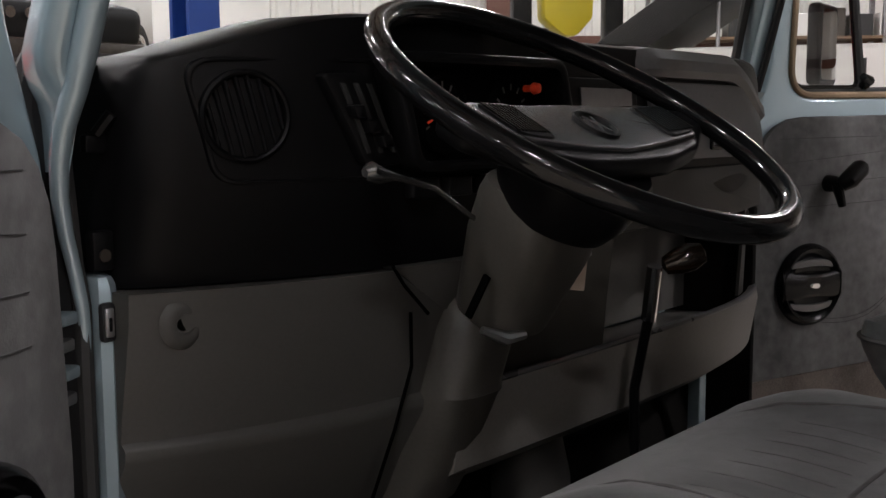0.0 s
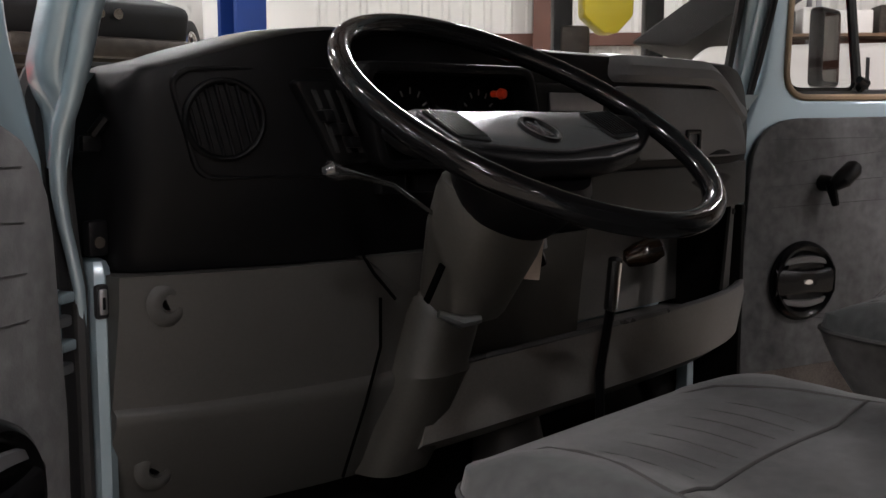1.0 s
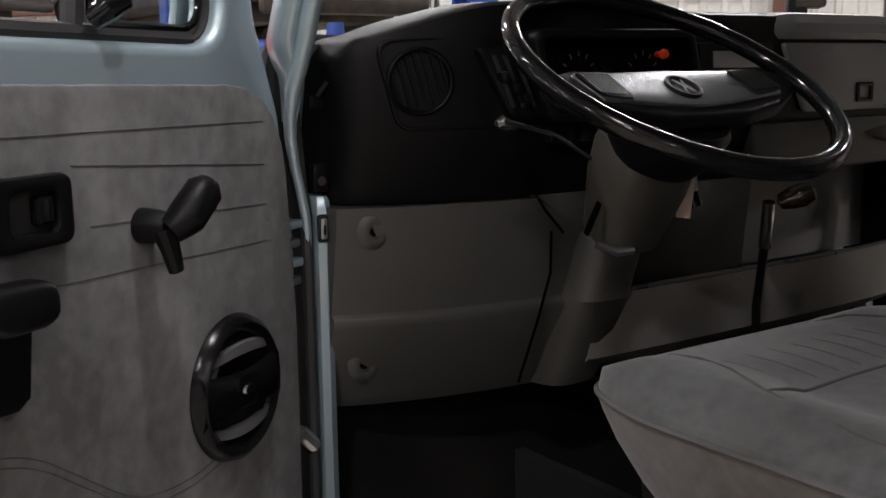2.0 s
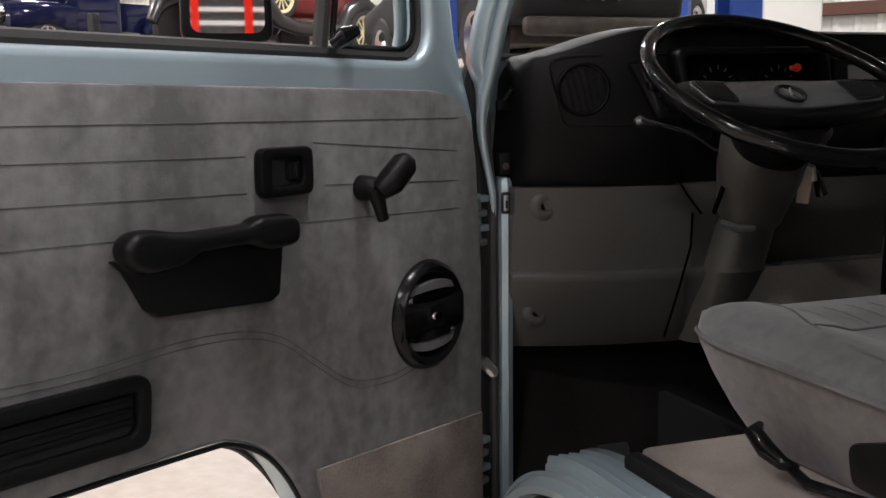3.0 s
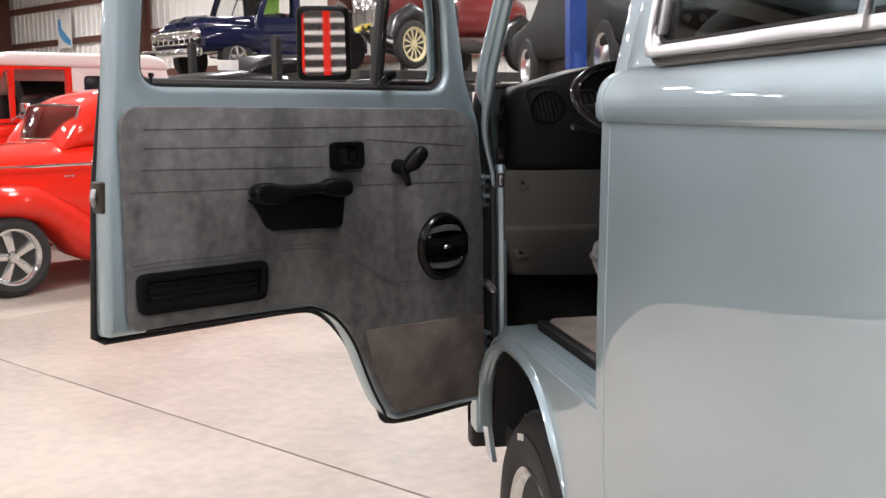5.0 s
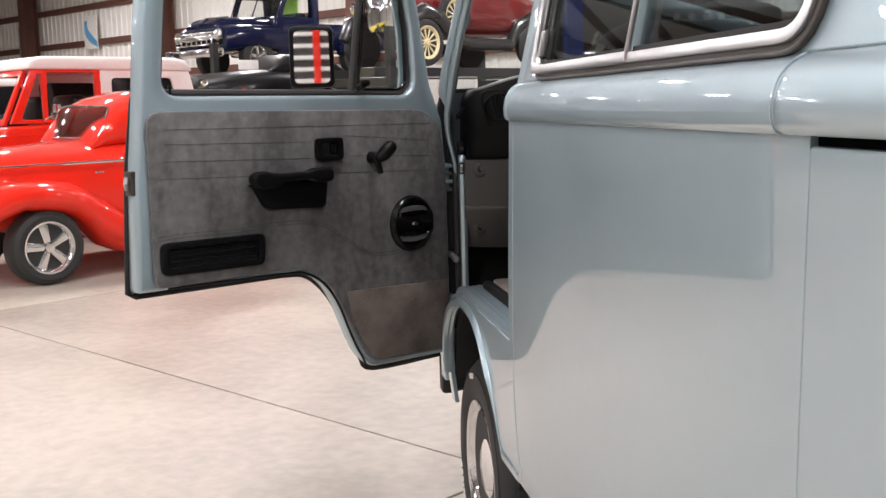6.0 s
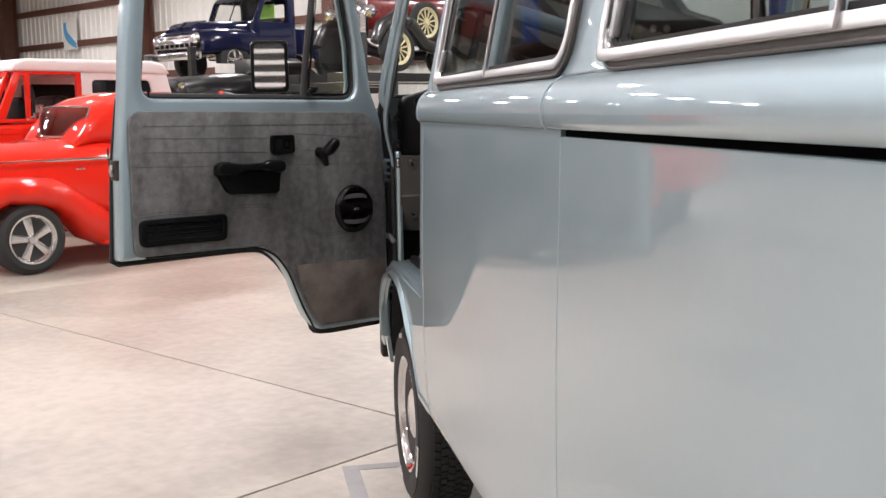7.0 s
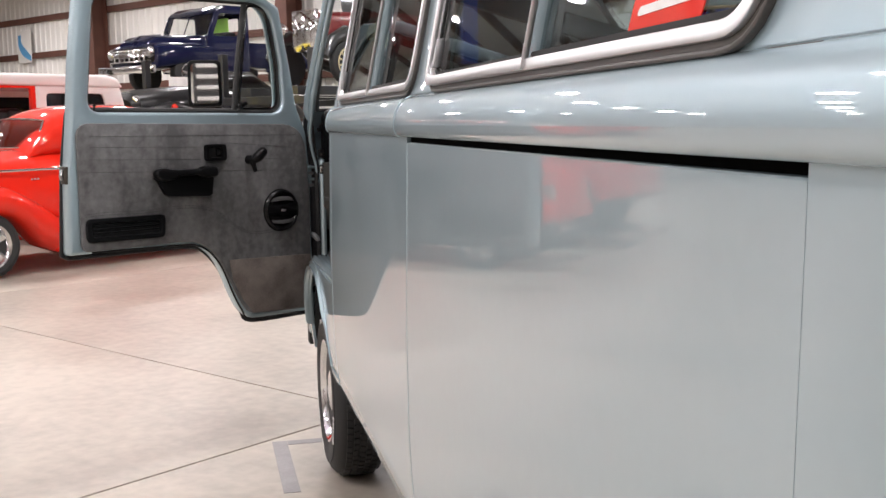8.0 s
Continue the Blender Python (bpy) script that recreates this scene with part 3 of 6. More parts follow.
    bm = tube(flow([(-0.742, 1.070, 1.345), (-0.757, 1.070, 1.318), (-0.764, 1.068, 1.290), (-0.762, 1.066, 1.262), (-0.757, 1.064, 1.22), (-0.752, 1.060, 1.15), (-0.748, 1.058, 1.0), (-0.748, 1.058, 0.60)], 4), 0.017, 10)
    part("opening_seal", mirror_x(bm) if flip else bm, DULL, van, "black rubber door seal")
    bm = tube(flow([(-0.772, 1.075, 1.285), (-0.769, 1.072, 1.300), (-0.763, 1.070, 1.313), (-0.753, 1.068, 1.322), (-0.742, 1.066, 1.327)], 3), 0.005, 8)
    part("gutter_end", mirror_x(bm) if flip else bm, PAINT, van)
    if flip:
        bm = move(tube([(x, y - 0.018, z) for x, y, z in bead[6:]], 0.007, 8), ahead)
        part("pillar_seal", mirror_x(bm), DULL, van, "black rubber door seal")

for flip in (False, True):
    bm = shell([[Vector((side_x(z) + 0.01 + 0.25 * max(0.0, y - 0.96) ** 1.2, y, z)) for z in lin(0.40, 0.62 if y < 1.05 else 0.66, 6)] for y in lin(0.905, 1.16, 10)], (0.012, 0, 0))
    part("front_corner_panel", mirror_x(bm) if flip else bm, PAINT, van)
    bm = rbox(-0.775, -0.72, 1.15, 1.21, 0.36, 0.50, 0.01)
    part("step_flap", mirror_x(bm) if flip else bm, RUBBER, van)

# nose, roof, floor pan and tail
def nose_ring(z, out):
    pts = []
    for k in range(25):
        x = XC - 0.73 + 1.46 * k / 24
        e = abs((x - XC) / 0.80)
        pts.append(Vector((x, NOSE - 0.20 * e ** 3.2 + out, z)))
    return pts


grid = [nose_ring(z, o) for z, o in ((0.40, -0.06), (0.6, -0.01), (0.9, 0.0), (1.15, -0.015), (1.30, -0.05), (1.335, -0.075))]
part("nose_panel", shell(grid, (0, -0.02, 0)), PAINT, van)
rows = []
for y, zt in ((1.06, 1.885), (0.80, 1.94), (0.5, 1.985), (0.0, 2.0), (-1.5, 2.0), (-2.9, 1.98), (-3.15, 1.92), (REAR, 1.86)):
    row = []
    for k in range(17):
        e = (k - 8) / 8
        row.append(Vector((XC + 0.73 * e, y, 1.86 + (zt - 1.86) * (1 - abs(e) ** 3.5))))
    rows.append(row)
part("roof", shell(rows, (0, 0, -0.02)), PAINT, van)
part("floor_pan", rbox(-0.74, 0.72, REAR + 0.1, 1.16, 0.44, 0.50), DARK, van)
part("tail_panel", rbox(-0.78, 0.74, REAR, REAR + 0.06, 0.45, 1.35, 0.02), PAINT, van)
part("tail_window", rbox(-0.66, 0.64, REAR + 0.02, REAR + 0.05, 1.40, 1.80, 0.01), GLASS, van)
part("tail_frame", slab([rounded([(-0.72, 1.35), (0.70, 1.35), (0.66, 1.88), (-0.68, 1.88)], 0.05), rounded([(-0.66, 1.41), (0.64, 1.41), (0.60, 1.80), (-0.62, 1.80)], 0.05)], lambda u, v, w: Vector((u, w, v)), REAR + 0.005, REAR + 0.06), PAINT, van)
# windscreen with rubber seal
ws = []
for z in lin(1.345, 1.86, 6):
    row = []
    for k in range(17):
        e = (k - 8) / 8
        row.append(Vector((XC + 0.70 * e * (1 - 0.16 * (z - 1.35)), 1.195 - 0.100 * abs(e) ** 3 - 0.24 * (z - 1.345), z)))
    ws.append(row)
part("windscreen", shell(ws, (0, 0.005, 0)), SCREEN, van)
part("windscreen_seal", tube([p + Vector((0, 0.0, -0.004)) for p in ws[0]] + [r[-1] for r in ws[1:-1]] + ws[-1][::-1] + [r[0] for r in ws[1:-1]][::-1], 0.009, 8, True), RUBBER, van)

# ---- the open cab doors ----
U_DIR = Vector((-0.8381, -0.5455, 0))
N_DIR = Vector((0.5455, -0.8381, 0))
HINGE = Vector((-0.7347, 1.0290, 0))
ARCH = [(0.620, 0.854), (0.565, 0.848), (0.505, 0.815), (0.455, 0.750), (0.412, 0.650), (0.375, 0.580), (0.330, 0.538)]
SKIN_ARCH = [(0.600, 0.846), (0.525, 0.838), (0.470, 0.800), (0.420, 0.735), (0.375, 0.645), (0.335, 0.570), (0.285, 0.524)]
LINING_ARCH = [(0.640, 0.868), (0.570, 0.862), (0.515, 0.832), (0.468, 0.775), (0.425, 0.690), (0.385, 0.610), (0.345, 0.560)]


def cab_door(flip):
    d = new("cab_door")
    d.parent = van
    turn = Matrix.Rotation(radians(-8.0), 3, "Z") if flip else Matrix.Identity(3)
    ahead = Vector((0, 0.05, 0)) if flip else Vector()
    ud, nd = turn @ U_DIR, turn @ N_DIR
    d["label"] = "open blue-grey cab door with grey velour lining"

    def at(u, v, w):
        p = HINGE + ahead + ud * u + nd * w + Vector((0, 0, v))
        if flip:
            p.x = 2 * XC - p.x
        return p

    outer = [(1.064, 0.858), (1.050, 1.15), (1.030, 1.32), (1.014, 1.50), (0.985, 1.72), (0.935, 1.80), (0.28, 1.80), (0.145, 1.74), (0.098, 1.50), (0.075, 1.36), (0.030, 1.25), (0.015, 1.10), (0.015, 0.56), (0.03, 0.530)] + [(p.x, p.y) for p in flow(ARCH[::-1], 3)]
    win = rounded([(0.965, 1.341), (0.140, 1.331), (0.148, 1.52), (0.190, 1.750), (0.922, 1.750)], [0.05, 0.06, 0.01, 0.09, 0.07], 6)
    part("door_shell", slab([rounded(outer, 0.012, 2), win], at, -0.072, -0.018, 0.014, 3), PAINT, d)
    skin = [(1.056, 0.846), (1.036, 1.15), (1.012, 1.32), (0.992, 1.50), (0.962, 1.72), (0.915, 1.81), (0.26, 1.81), (0.125, 1.74), (0.078, 1.50), (0.055, 1.36), (0.020, 1.25), (0.0, 1.10), (0.0, 0.53), (0.015, 0.512)] + [(p.x, p.y) for p in flow(SKIN_ARCH[::-1], 3)]
    part("door_skin", slab([skin, win], at, -0.092, -0.080, 0.004), PAINT, d)
    part("edge_seal", tube([at(u, v, -0.068) for u, v in [(1.018, 1.34), (1.046, 1.15), (1.064, 0.854), (1.045, 0.846)]] + [at(p.x, p.y, -0.068) for p in flow([(u + 0.012, v - 0.002) for u, v in SKIN_ARCH] + [(0.03, 0.516)], 4)], 0.009, 8), DULL, d)
    part("arch_seal", tube([at(p.x, p.y, -0.020) for p in flow([(0.98, 0.862), (0.80, 0.858)] + ARCH + [(0.10, 0.532)], 4)], 0.0035, 8), DULL, d)
    card = rounded([(1.022, 0.866), (1.020, 1.304), (0.055, 1.287), (0.035, 1.0), (0.040, 0.545)] + LINING_ARCH[::-1], [0.03, 0.05, 0.11, 0.02, 0.02] + [0.03] * 7, 5)
    part("lining", slab([card], at, -0.018, -0.002, 0.006), VELOUR, d)
    low = [(0.044, 0.765), (0.044, 0.552), (0.335, 0.566), (0.378, 0.620), (0.420, 0.700), (0.436, 0.781)]
    part("carpet_patch", slab([low], at, -0.003, 0.003, 0.002), CARPET, d, "brown-grey carpet kick strip")
    # stitched lines pressed into the lining
    for z0, z1, a, b in ((1.258, 1.246, 0.975, 0.10), (1.222, 1.210, 0.975, 0.54), (1.222, 1.196, 0.42, 0.10), (1.180, 1.165, 0.98, 0.54), (1.165, 1.150, 0.40, 0.10), (1.138, 1.107, 1.010, 0.10)):
        part("seam_line", tube([at(a, z0, -0.0018), at((a + b) / 2, (z0 + z1) / 2, -0.0018), at(b, z1, -0.0019)], 0.0006, 6), SEAMD, d)
    curve = [(1.01, 0.995), (0.93, 0.998), (0.78, 0.994), (0.66, 1.0), (0.56, 0.995), (0.49, 0.975), (0.43, 0.935), (0.37, 0.895), (0.32, 0.88), (0.25, 0.878), (0.16, 0.895)]
    for k in (0, 0.009):
        part("seam_line", tube([at(p.x, p.y - k, -0.0018) for p in flow(curve, 4)], 0.0006, 6), SEAMD, d)
    # speaker
    s = Matrix.Translation(at(0.186, 0.953, 0)) @ Matrix(((ud.x, 0, nd.x, 0), (ud.y, 0, nd.y, 0), (0, 1, 0, 0), (0, 0, 0, 1)))
    if flip:
        s = Matrix.Translation(at(0.186, 0.953, 0)) @ Matrix(((-ud.x, 0, -nd.x, 0), (ud.y, 0, nd.y, 0), (0, 1, 0, 0), (0, 0, 0, 1)))
    sp = part("speaker", lathe([(0.0, 0.004), (0.060, 0.004), (0.066, 0.012), (0.074, 0.016), (0.081, 0.010), (0.084, 0.0)], 40, s), SPEAKER, d, "round glossy black door speaker")
    part("speaker_cone", lathe([(0.0, 0.009), (0.018, 0.010), (0.022, 0.005), (0.055, 0.011), (0.060, 0.006)], 32, s), SPEAKER, sp)
    for yc, hh, rise in ((0.0, 0.022, 0.020), (0.036, 0.0045, 0.015), (-0.036, 0.0045, 0.015)):
        rings = []
        for i in range(13):
            e = -1 + i / 6
            half = math.sqrt(max(0.0, 0.076 ** 2 - (abs(yc)) ** 2))
            x, bow = e * half, 0.010 * (1 - e * e) * (1 if yc > 0 else -1 if yc < 0 else 0)
            w = hh * (1.0 + 0.35 * e * e if yc == 0 else 1.0 + 0.8 * (1 - e * e))
            h = rise - 0.006 * e * e
            rings.append([s @ Vector((x, yc + bow + dy * w, h + dz)) for dy, dz in ((-1, -0.004), (-0.75, 0.0), (0.75, 0.0), (1, -0.004), (0.7, -0.008), (-0.7, -0.008))])
        part("grille_bar", loft(rings), SPEAKER if yc == 0 else SATIN, sp)
    part("badge", lathe([(0.0, 0.0225), (0.010, 0.0225), (0.013, 0.0195)], 20, s @ Matrix.Diagonal((1, 0.5, 1, 1))), CHROME, sp)
    # inner latch, crank and arm rest
    la = part("inner_latch", slab([rounded([(0.527, 1.157), (0.527, 1.219), (0.434, 1.219), (0.434, 1.157)], 0.014), rounded([(0.508, 1.170), (0.508, 1.206), (0.452, 1.206), (0.452, 1.170)], 0.01)], at, -0.004, 0.012, 0.004), BLACK, d)
    part("latch_cup", slab([[(0.51, 1.168), (0.51, 1.208), (0.45, 1.208), (0.45, 1.168)]], at, -0.004, 0.001), DARK, la)
    part("latch_lever", slab([rounded([(0.478, 1.176), (0.478, 1.202), (0.456, 1.202), (0.456, 1.176)], 0.005)], at, 0.001, 0.010, 0.003), GLOSS, la)
    cu, ck = (0.225, -1) if flip else (0.335, 1)
    cr = part("window_crank", lathe([(0.0, 0.034), (0.011, 0.032), (0.016, 0.022), (0.018, 0.0)], 24, Matrix.Translation(at(cu - ck * 0.006, 1.156, 0)) @ s.to_3x3().to_4x4()), BLACK, d)
    part("crank_arm", tube([at(cu - ck * 0.003, 1.155, 0.026), at(cu - ck * 0.007, 1.135, 0.030), at(cu - ck * 0.015, 1.112, 0.030)], [0.013, 0.010, 0.008], 10), BLACK, cr)
    part("crank_grip", tube([at(cu - ck * 0.002, 1.153, 0.036), at(cu - ck * 0.014, 1.165, 0.046), at(cu - ck * 0.039, 1.188, 0.050), at(cu - ck * 0.046, 1.194, 0.050)], [0.014, 0.020, 0.019, 0.013], 12), BLACK, cr)
    prof = [(0.758, 1.118), (0.755, 1.132), (0.742, 1.141), (0.715, 1.142), (0.690, 1.136), (0.665, 1.133), (0.575, 1.133), (0.562, 1.141), (0.510, 1.140), (0.497, 1.133), (0.495, 1.108), (0.508, 1.100), (0.555, 1.100), (0.572, 1.110), (0.655, 1.110), (0.680, 1.098), (0.725, 1.094), (0.750, 1.104)]
    part("pull_handle", slab([rounded(prof, 0.008, 2)], at, 0.016, 0.050, 0.010, 3), BLACK, d, "black padded pull handle")
    pocket = [(0.748, 1.108), (0.732, 1.094), (0.706, 1.048), (0.692, 1.038), (0.522, 1.028), (0.506, 1.036), (0.498, 1.10), (0.55, 1.112)]
    part("pull_pocket", slab([pocket], at, -0.004, 0.018, 0.006, 2), BLACK, d)
    # door bin grille
    bn = part("door_bin", slab([rounded([(1.008, 0.898), (1.008, 0.980), (0.704, 0.977), (0.710, 0.893)], 0.022), rounded([(0.988, 0.916), (0.988, 0.962), (0.724, 0.960), (0.728, 0.911)], 0.012)], at, -0.004, 0.013, 0.005), BLACK, d)
    part("bin_back", slab([[(0.995, 0.905), (0.995, 0.97), (0.715, 0.968), (0.72, 0.903)]], at, -0.004, 0.0005), DARK, bn)
    for k in range(3):
        z = 0.925 + k * 0.0135
        part("bin_slat", slab([[(0.985, z), (0.985, z + 0.007), (0.73, z + 0.005), (0.73, z - 0.002)]], at, 0.0, 0.009, 0.002), BLACK, bn)
    # glass, channel, vent window
    part("glass_channel", tube([at(u, v, -0.045) for u, v in [(0.95, 1.346), (0.18, 1.336)]], 0.012, 8), RUBBER, d)
    part("window_seal", tube([at(p[0], p[1], -0.020 if flip else -0.046) for p in win], 0.007 if flip else 0.010, 8, True), TAN if flip else RUBBER, d)
    part("vent_bar", tube([at(0.357, 1.334, -0.047), at(0.325, 1.55, -0.047), at(0.290, 1.75, -0.047)], 0.011, 8), RUBBER, d)
    part("vent_glass", slab([[(0.352, 1.337), (0.142, 1.337), (0.148, 1.52), (0.192, 1.75), (0.290, 1.75)]], at, -0.048, -0.044), GLASS, d)
    wing = rounded([(0.338, 1.350), (0.158, 1.348), (0.162, 1.52), (0.200, 1.738), (0.284, 1.738)], [0.02, 0.04, 0.01, 0.05, 0.02], 5)
    part("vent_frame", tube([at(p[0], p[1], -0.040) for p in wing], 0.0045, 8, True), GLOSS, d)
    part("vent_latch", tube([at(0.345, 1.352, -0.03), at(0.342, 1.362, -0.014), at(0.322, 1.370, -0.008)], [0.010, 0.013, 0.008], 10), GLOSS, d)
    part("lock_pin", tube([at(0.936, 1.336, -0.03), at(0.936, 1.358, -0.03), at(0.936, 1.360, -0.03), at(0.936, 1.367, -0.03)], [0.003, 0.003, 0.006, 0.005], 8), BLACK, d)
    # latch on the door's edge
    lt = part("edge_latch", slab([rounded([(1.040, 1.10), (1.040, 1.16), (1.058, 1.16), (1.058, 1.10)], 0.004)], at, -0.062, -0.024, 0.003), RUST, d)
    part("latch_tongue", tube([at(1.060, 1.145, -0.045), at(1.066, 1.13, -0.040), at(1.060, 1.115, -0.045)], 0.006, 8), STEEL, lt)
    # outside mirror on its arm
    mc = HINGE + ahead + ud * (0.425 if flip else 0.372) + nd * -0.21 + Vector((0, 0, 1.450))
    mn = Vector((-0.06, -0.998, 0)).normalized()
    mu = Vector((-mn.y, mn.x, 0))

    def on_mirror(u, v, w):
        p = mc + mu * u + mn * w + Vector((0, 0, v))
        if flip:
            p.x = 2 * XC - p.x
        return p

    mi = part("outside_mirror", slab([rounded([(-0.066, -0.090), (-0.064, 0.090), (0.064, 0.090), (0.066, -0.090)], 0.02)], on_mirror, -0.030, 0.0, 0.008, 3), BLACK, d)
    part("mirror_glass", slab([rounded([(-0.053, -0.077), (-0.051, 0.077), (0.051, 0.077), (0.053, -0.077)], 0.018)], on_mirror, -0.002, 0.002), MIRROR, mi)
    part("mirror_arm", tube([at(0.33, 1.37, -0.24), at(0.27, 1.345, -0.22), at(0.20, 1.33, -0.13), at(0.18, 1.31, -0.09)], 0.007, 8), BLACK, mi)
    # hinges
    for z in (1.077, 0.670):
        hg = part("hinge", slab([rounded([(0.002, z - 0.044), (0.002, z + 0.044), (0.026, z + 0.044), (0.026, z - 0.044)], 0.005)], at, -0.036, -0.022, 0.003), PAINT, d)
        for k in range(4):
            zz = z - 0.036 + 0.024 * k
            part("hinge_knuckle", slab([rounded([(0.004, zz - 0.006), (0.004, zz + 0.006), (0.030, zz + 0.005), (0.030, zz - 0.005)], 0.004)], at, -0.030, -0.012 + 0.004 * (k % 2), 0.003), PAINT if k % 2 else STEEL, hg)
        part("hinge_pin", tube([at(0.006, z - 0.05, -0.028), at(0.006, z + 0.05, -0.028)], 0.005, 10), STEEL, hg)
    part("hinge_cover", slab([[(-0.012, 0.54), (-0.012, 1.18), (0.024, 1.18), (0.024, 0.54)]], at, -0.060, -0.046), PAINT, d)
    part("check_strap", tube([at(0.02, 0.845, -0.045), at(0.012, 0.838, -0.016), at(0.0, 0.820, -0.006), at(-0.012, 0.812, -0.012)], [0.008, 0.011, 0.010, 0.006], 8), ALU, d)
    return d


cab_door(False)
cab_door(True)

# ---- the cab ----
DASH_L, DASH_R = -0.703, 0.603


def dash_y(x):
    """The dashboard's face."""
    return 0.903 + 0.100 * max(0.0, (abs(x - DC) - 0.30) / 0.35) ** 2


def kick_y(x):
    """The panels under it, bowed at their ends."""
    return 0.915 + 0.0895 * (abs(x - DC) / 0.65) ** 3.8


dashboard = new("dashboard")
dashboard.parent = van
dashboard["label"] = "black padded dashboard over grey moulded panels"


def dash_section(x, inset):
    e = min(1.0, abs(x - DC) / 0.65)
    y = dash_y(x) + inset
    top = 1.378 + 0.009 * smooth((-0.15 - x) / 0.25) - (0.050 if x < DC else 0.042) * smooth((e - 0.64) / 0.38) ** 1.3 - inset
    low = 1.132
    ky = max(kick_y(x) - 0.006, y + 0.03)
    return [(ky + 0.03, low - 0.004), (ky, low), (ky - 0.25 * (ky - y), low + 0.022), (ky - 0.62 * (ky - y), low + 0.055), (y + 0.004, 1.212), (y, 1.232), (y, 1.27), (y + 0.003, 1.31), (y + 0.006, top - 0.014),
            (y + 0.0095, top - 0.004), (y + 0.018, top), (y + 0.10, top + 0.002), (1.15, top - 0.008), (1.15, low - 0.004)]


stops = [(DASH_L, 0.030), (DASH_L + 0.004, 0.016), (DASH_L + 0.012, 0.006), (DASH_L + 0.025, 0.0)] + [(x, 0.0) for x in lin(DASH_L + 0.04, DASH_R - 0.04, 44)] + [(DASH_R - 0.025, 0.0), (DASH_R - 0.012, 0.006), (DASH_R - 0.004, 0.016), (DASH_R, 0.030)]
part("dash_pad", loft([[Vector((x, a, b)) for a, b in dash_section(x, i)] for x, i in stops]), DASH, dashboard)


def kick_section(x):
    y = kick_y(x)
    return [(y + 0.0, 1.130), (y + 0.002, 1.10), (y + 0.018, 1.015), (y + 0.021, 0.996), (y + 0.0215, 0.990), (y + 0.0165, 0.9855), (y + 0.0150, 0.982), (y + 0.0165, 0.971), (y + 0.045, 0.916), (y + 0.062, 0.872), (y + 0.075, 0.852), (1.17, 0.852), (1.17, 1.130)]


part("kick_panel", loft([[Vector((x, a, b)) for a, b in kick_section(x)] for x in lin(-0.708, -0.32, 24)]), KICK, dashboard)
for (x, y, z) in ((-0.664, kick_y(-0.664) + 0.001, 1.10), (-0.660, kick_y(-0.66) + 0.044, 0.916)):
    m = Matrix.Translation((x, y, z)) @ pose(0, 0, 0, 90, 0, -8)
    sc = part("screw_boss", lathe([(0.024, -0.004), (0.019, 0.0002), (0.014, 0.0018), (0.0095, 0.0010), (0.0072, -0.005), (0.0, -0.005)], 28, m), KICK, dashboard)
    # disc down the boss hole, near-black to paint the hole's shade
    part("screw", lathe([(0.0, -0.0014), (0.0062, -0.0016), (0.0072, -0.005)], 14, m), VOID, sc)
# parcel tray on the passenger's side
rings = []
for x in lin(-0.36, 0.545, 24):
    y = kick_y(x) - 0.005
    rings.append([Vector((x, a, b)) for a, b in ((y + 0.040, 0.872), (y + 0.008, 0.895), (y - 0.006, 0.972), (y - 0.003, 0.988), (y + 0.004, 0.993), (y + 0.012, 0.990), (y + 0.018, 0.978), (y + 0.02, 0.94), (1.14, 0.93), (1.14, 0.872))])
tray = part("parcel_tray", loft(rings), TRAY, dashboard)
# added tube that draws the highlight along the tray's top edge
part("tray_highlight", tube([(x, kick_y(x) - 0.004, 0.9905) for x in lin(-0.355, 0.54, 24)], 0.0048, 8), SATIN, tray)
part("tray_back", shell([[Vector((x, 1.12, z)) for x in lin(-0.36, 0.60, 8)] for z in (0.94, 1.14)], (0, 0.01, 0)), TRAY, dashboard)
tp = part("tray_end_plate", shell([[Vector((x, kick_y(x) + 0.012 + 0.02 * (1.13 - z), z)) for x in lin(0.49 - 0.25 * (1.13 - z), 0.53 - 0.15 * (1.13 - z), 3)] for z in lin(0.985, 1.138, 4)], (0, 0.006, 0)), KICK, dashboard)
part("plate_screw", lathe([(0.0, 0.003), (0.005, 0.003), (0.006, 0.0)], 12, Matrix.Translation((0.508, kick_y(0.508) + 0.012, 1.122)) @ pose(0, 0, 0, 90, 0, 0)), BLACK, tp)
# dark sheet added beside the tray to fill in the footwell's shade
part("footwell_filler", rbox(0.560, 0.575, 0.985, 1.16, 0.50, 1.13, 0.004), FOOTWELL, van)
part("inner_post", rbox(0.455, 0.480, 1.03, 1.055, 0.52, 0.868, 0.004), PAINT, van)
part("heater_duct", tube([(-0.075, 1.02, 0.52), (-0.075, 1.02, 0.80), (-0.07, 1.03, 0.868)], [0.055, 0.055, 0.045], 20), KICK, van)


def on_dash(x, z, w):
    """A place on the dashboard's face, w metres in front of it."""
    return Vector((x, dash_y(x) + 0.003 * max(0.0, (z - 1.27) / 0.04) - w, z))


def face_slab(loops, w0, w1, bevel=0.003, seg=2):
    bm = slab(loops, lambda u, v, w: Vector((u, v, w)), w0, w1, bevel, seg)
    bmesh.ops.triangulate(bm, faces=bm.faces)
    bmesh.ops.subdivide_edges(bm, edges=[e for e in bm.edges if e.calc_length() > 0.06], cuts=2)
    for v in bm.verts:
        v.co = on_dash(v.co.x, v.co.y, v.co.z)
    return bm


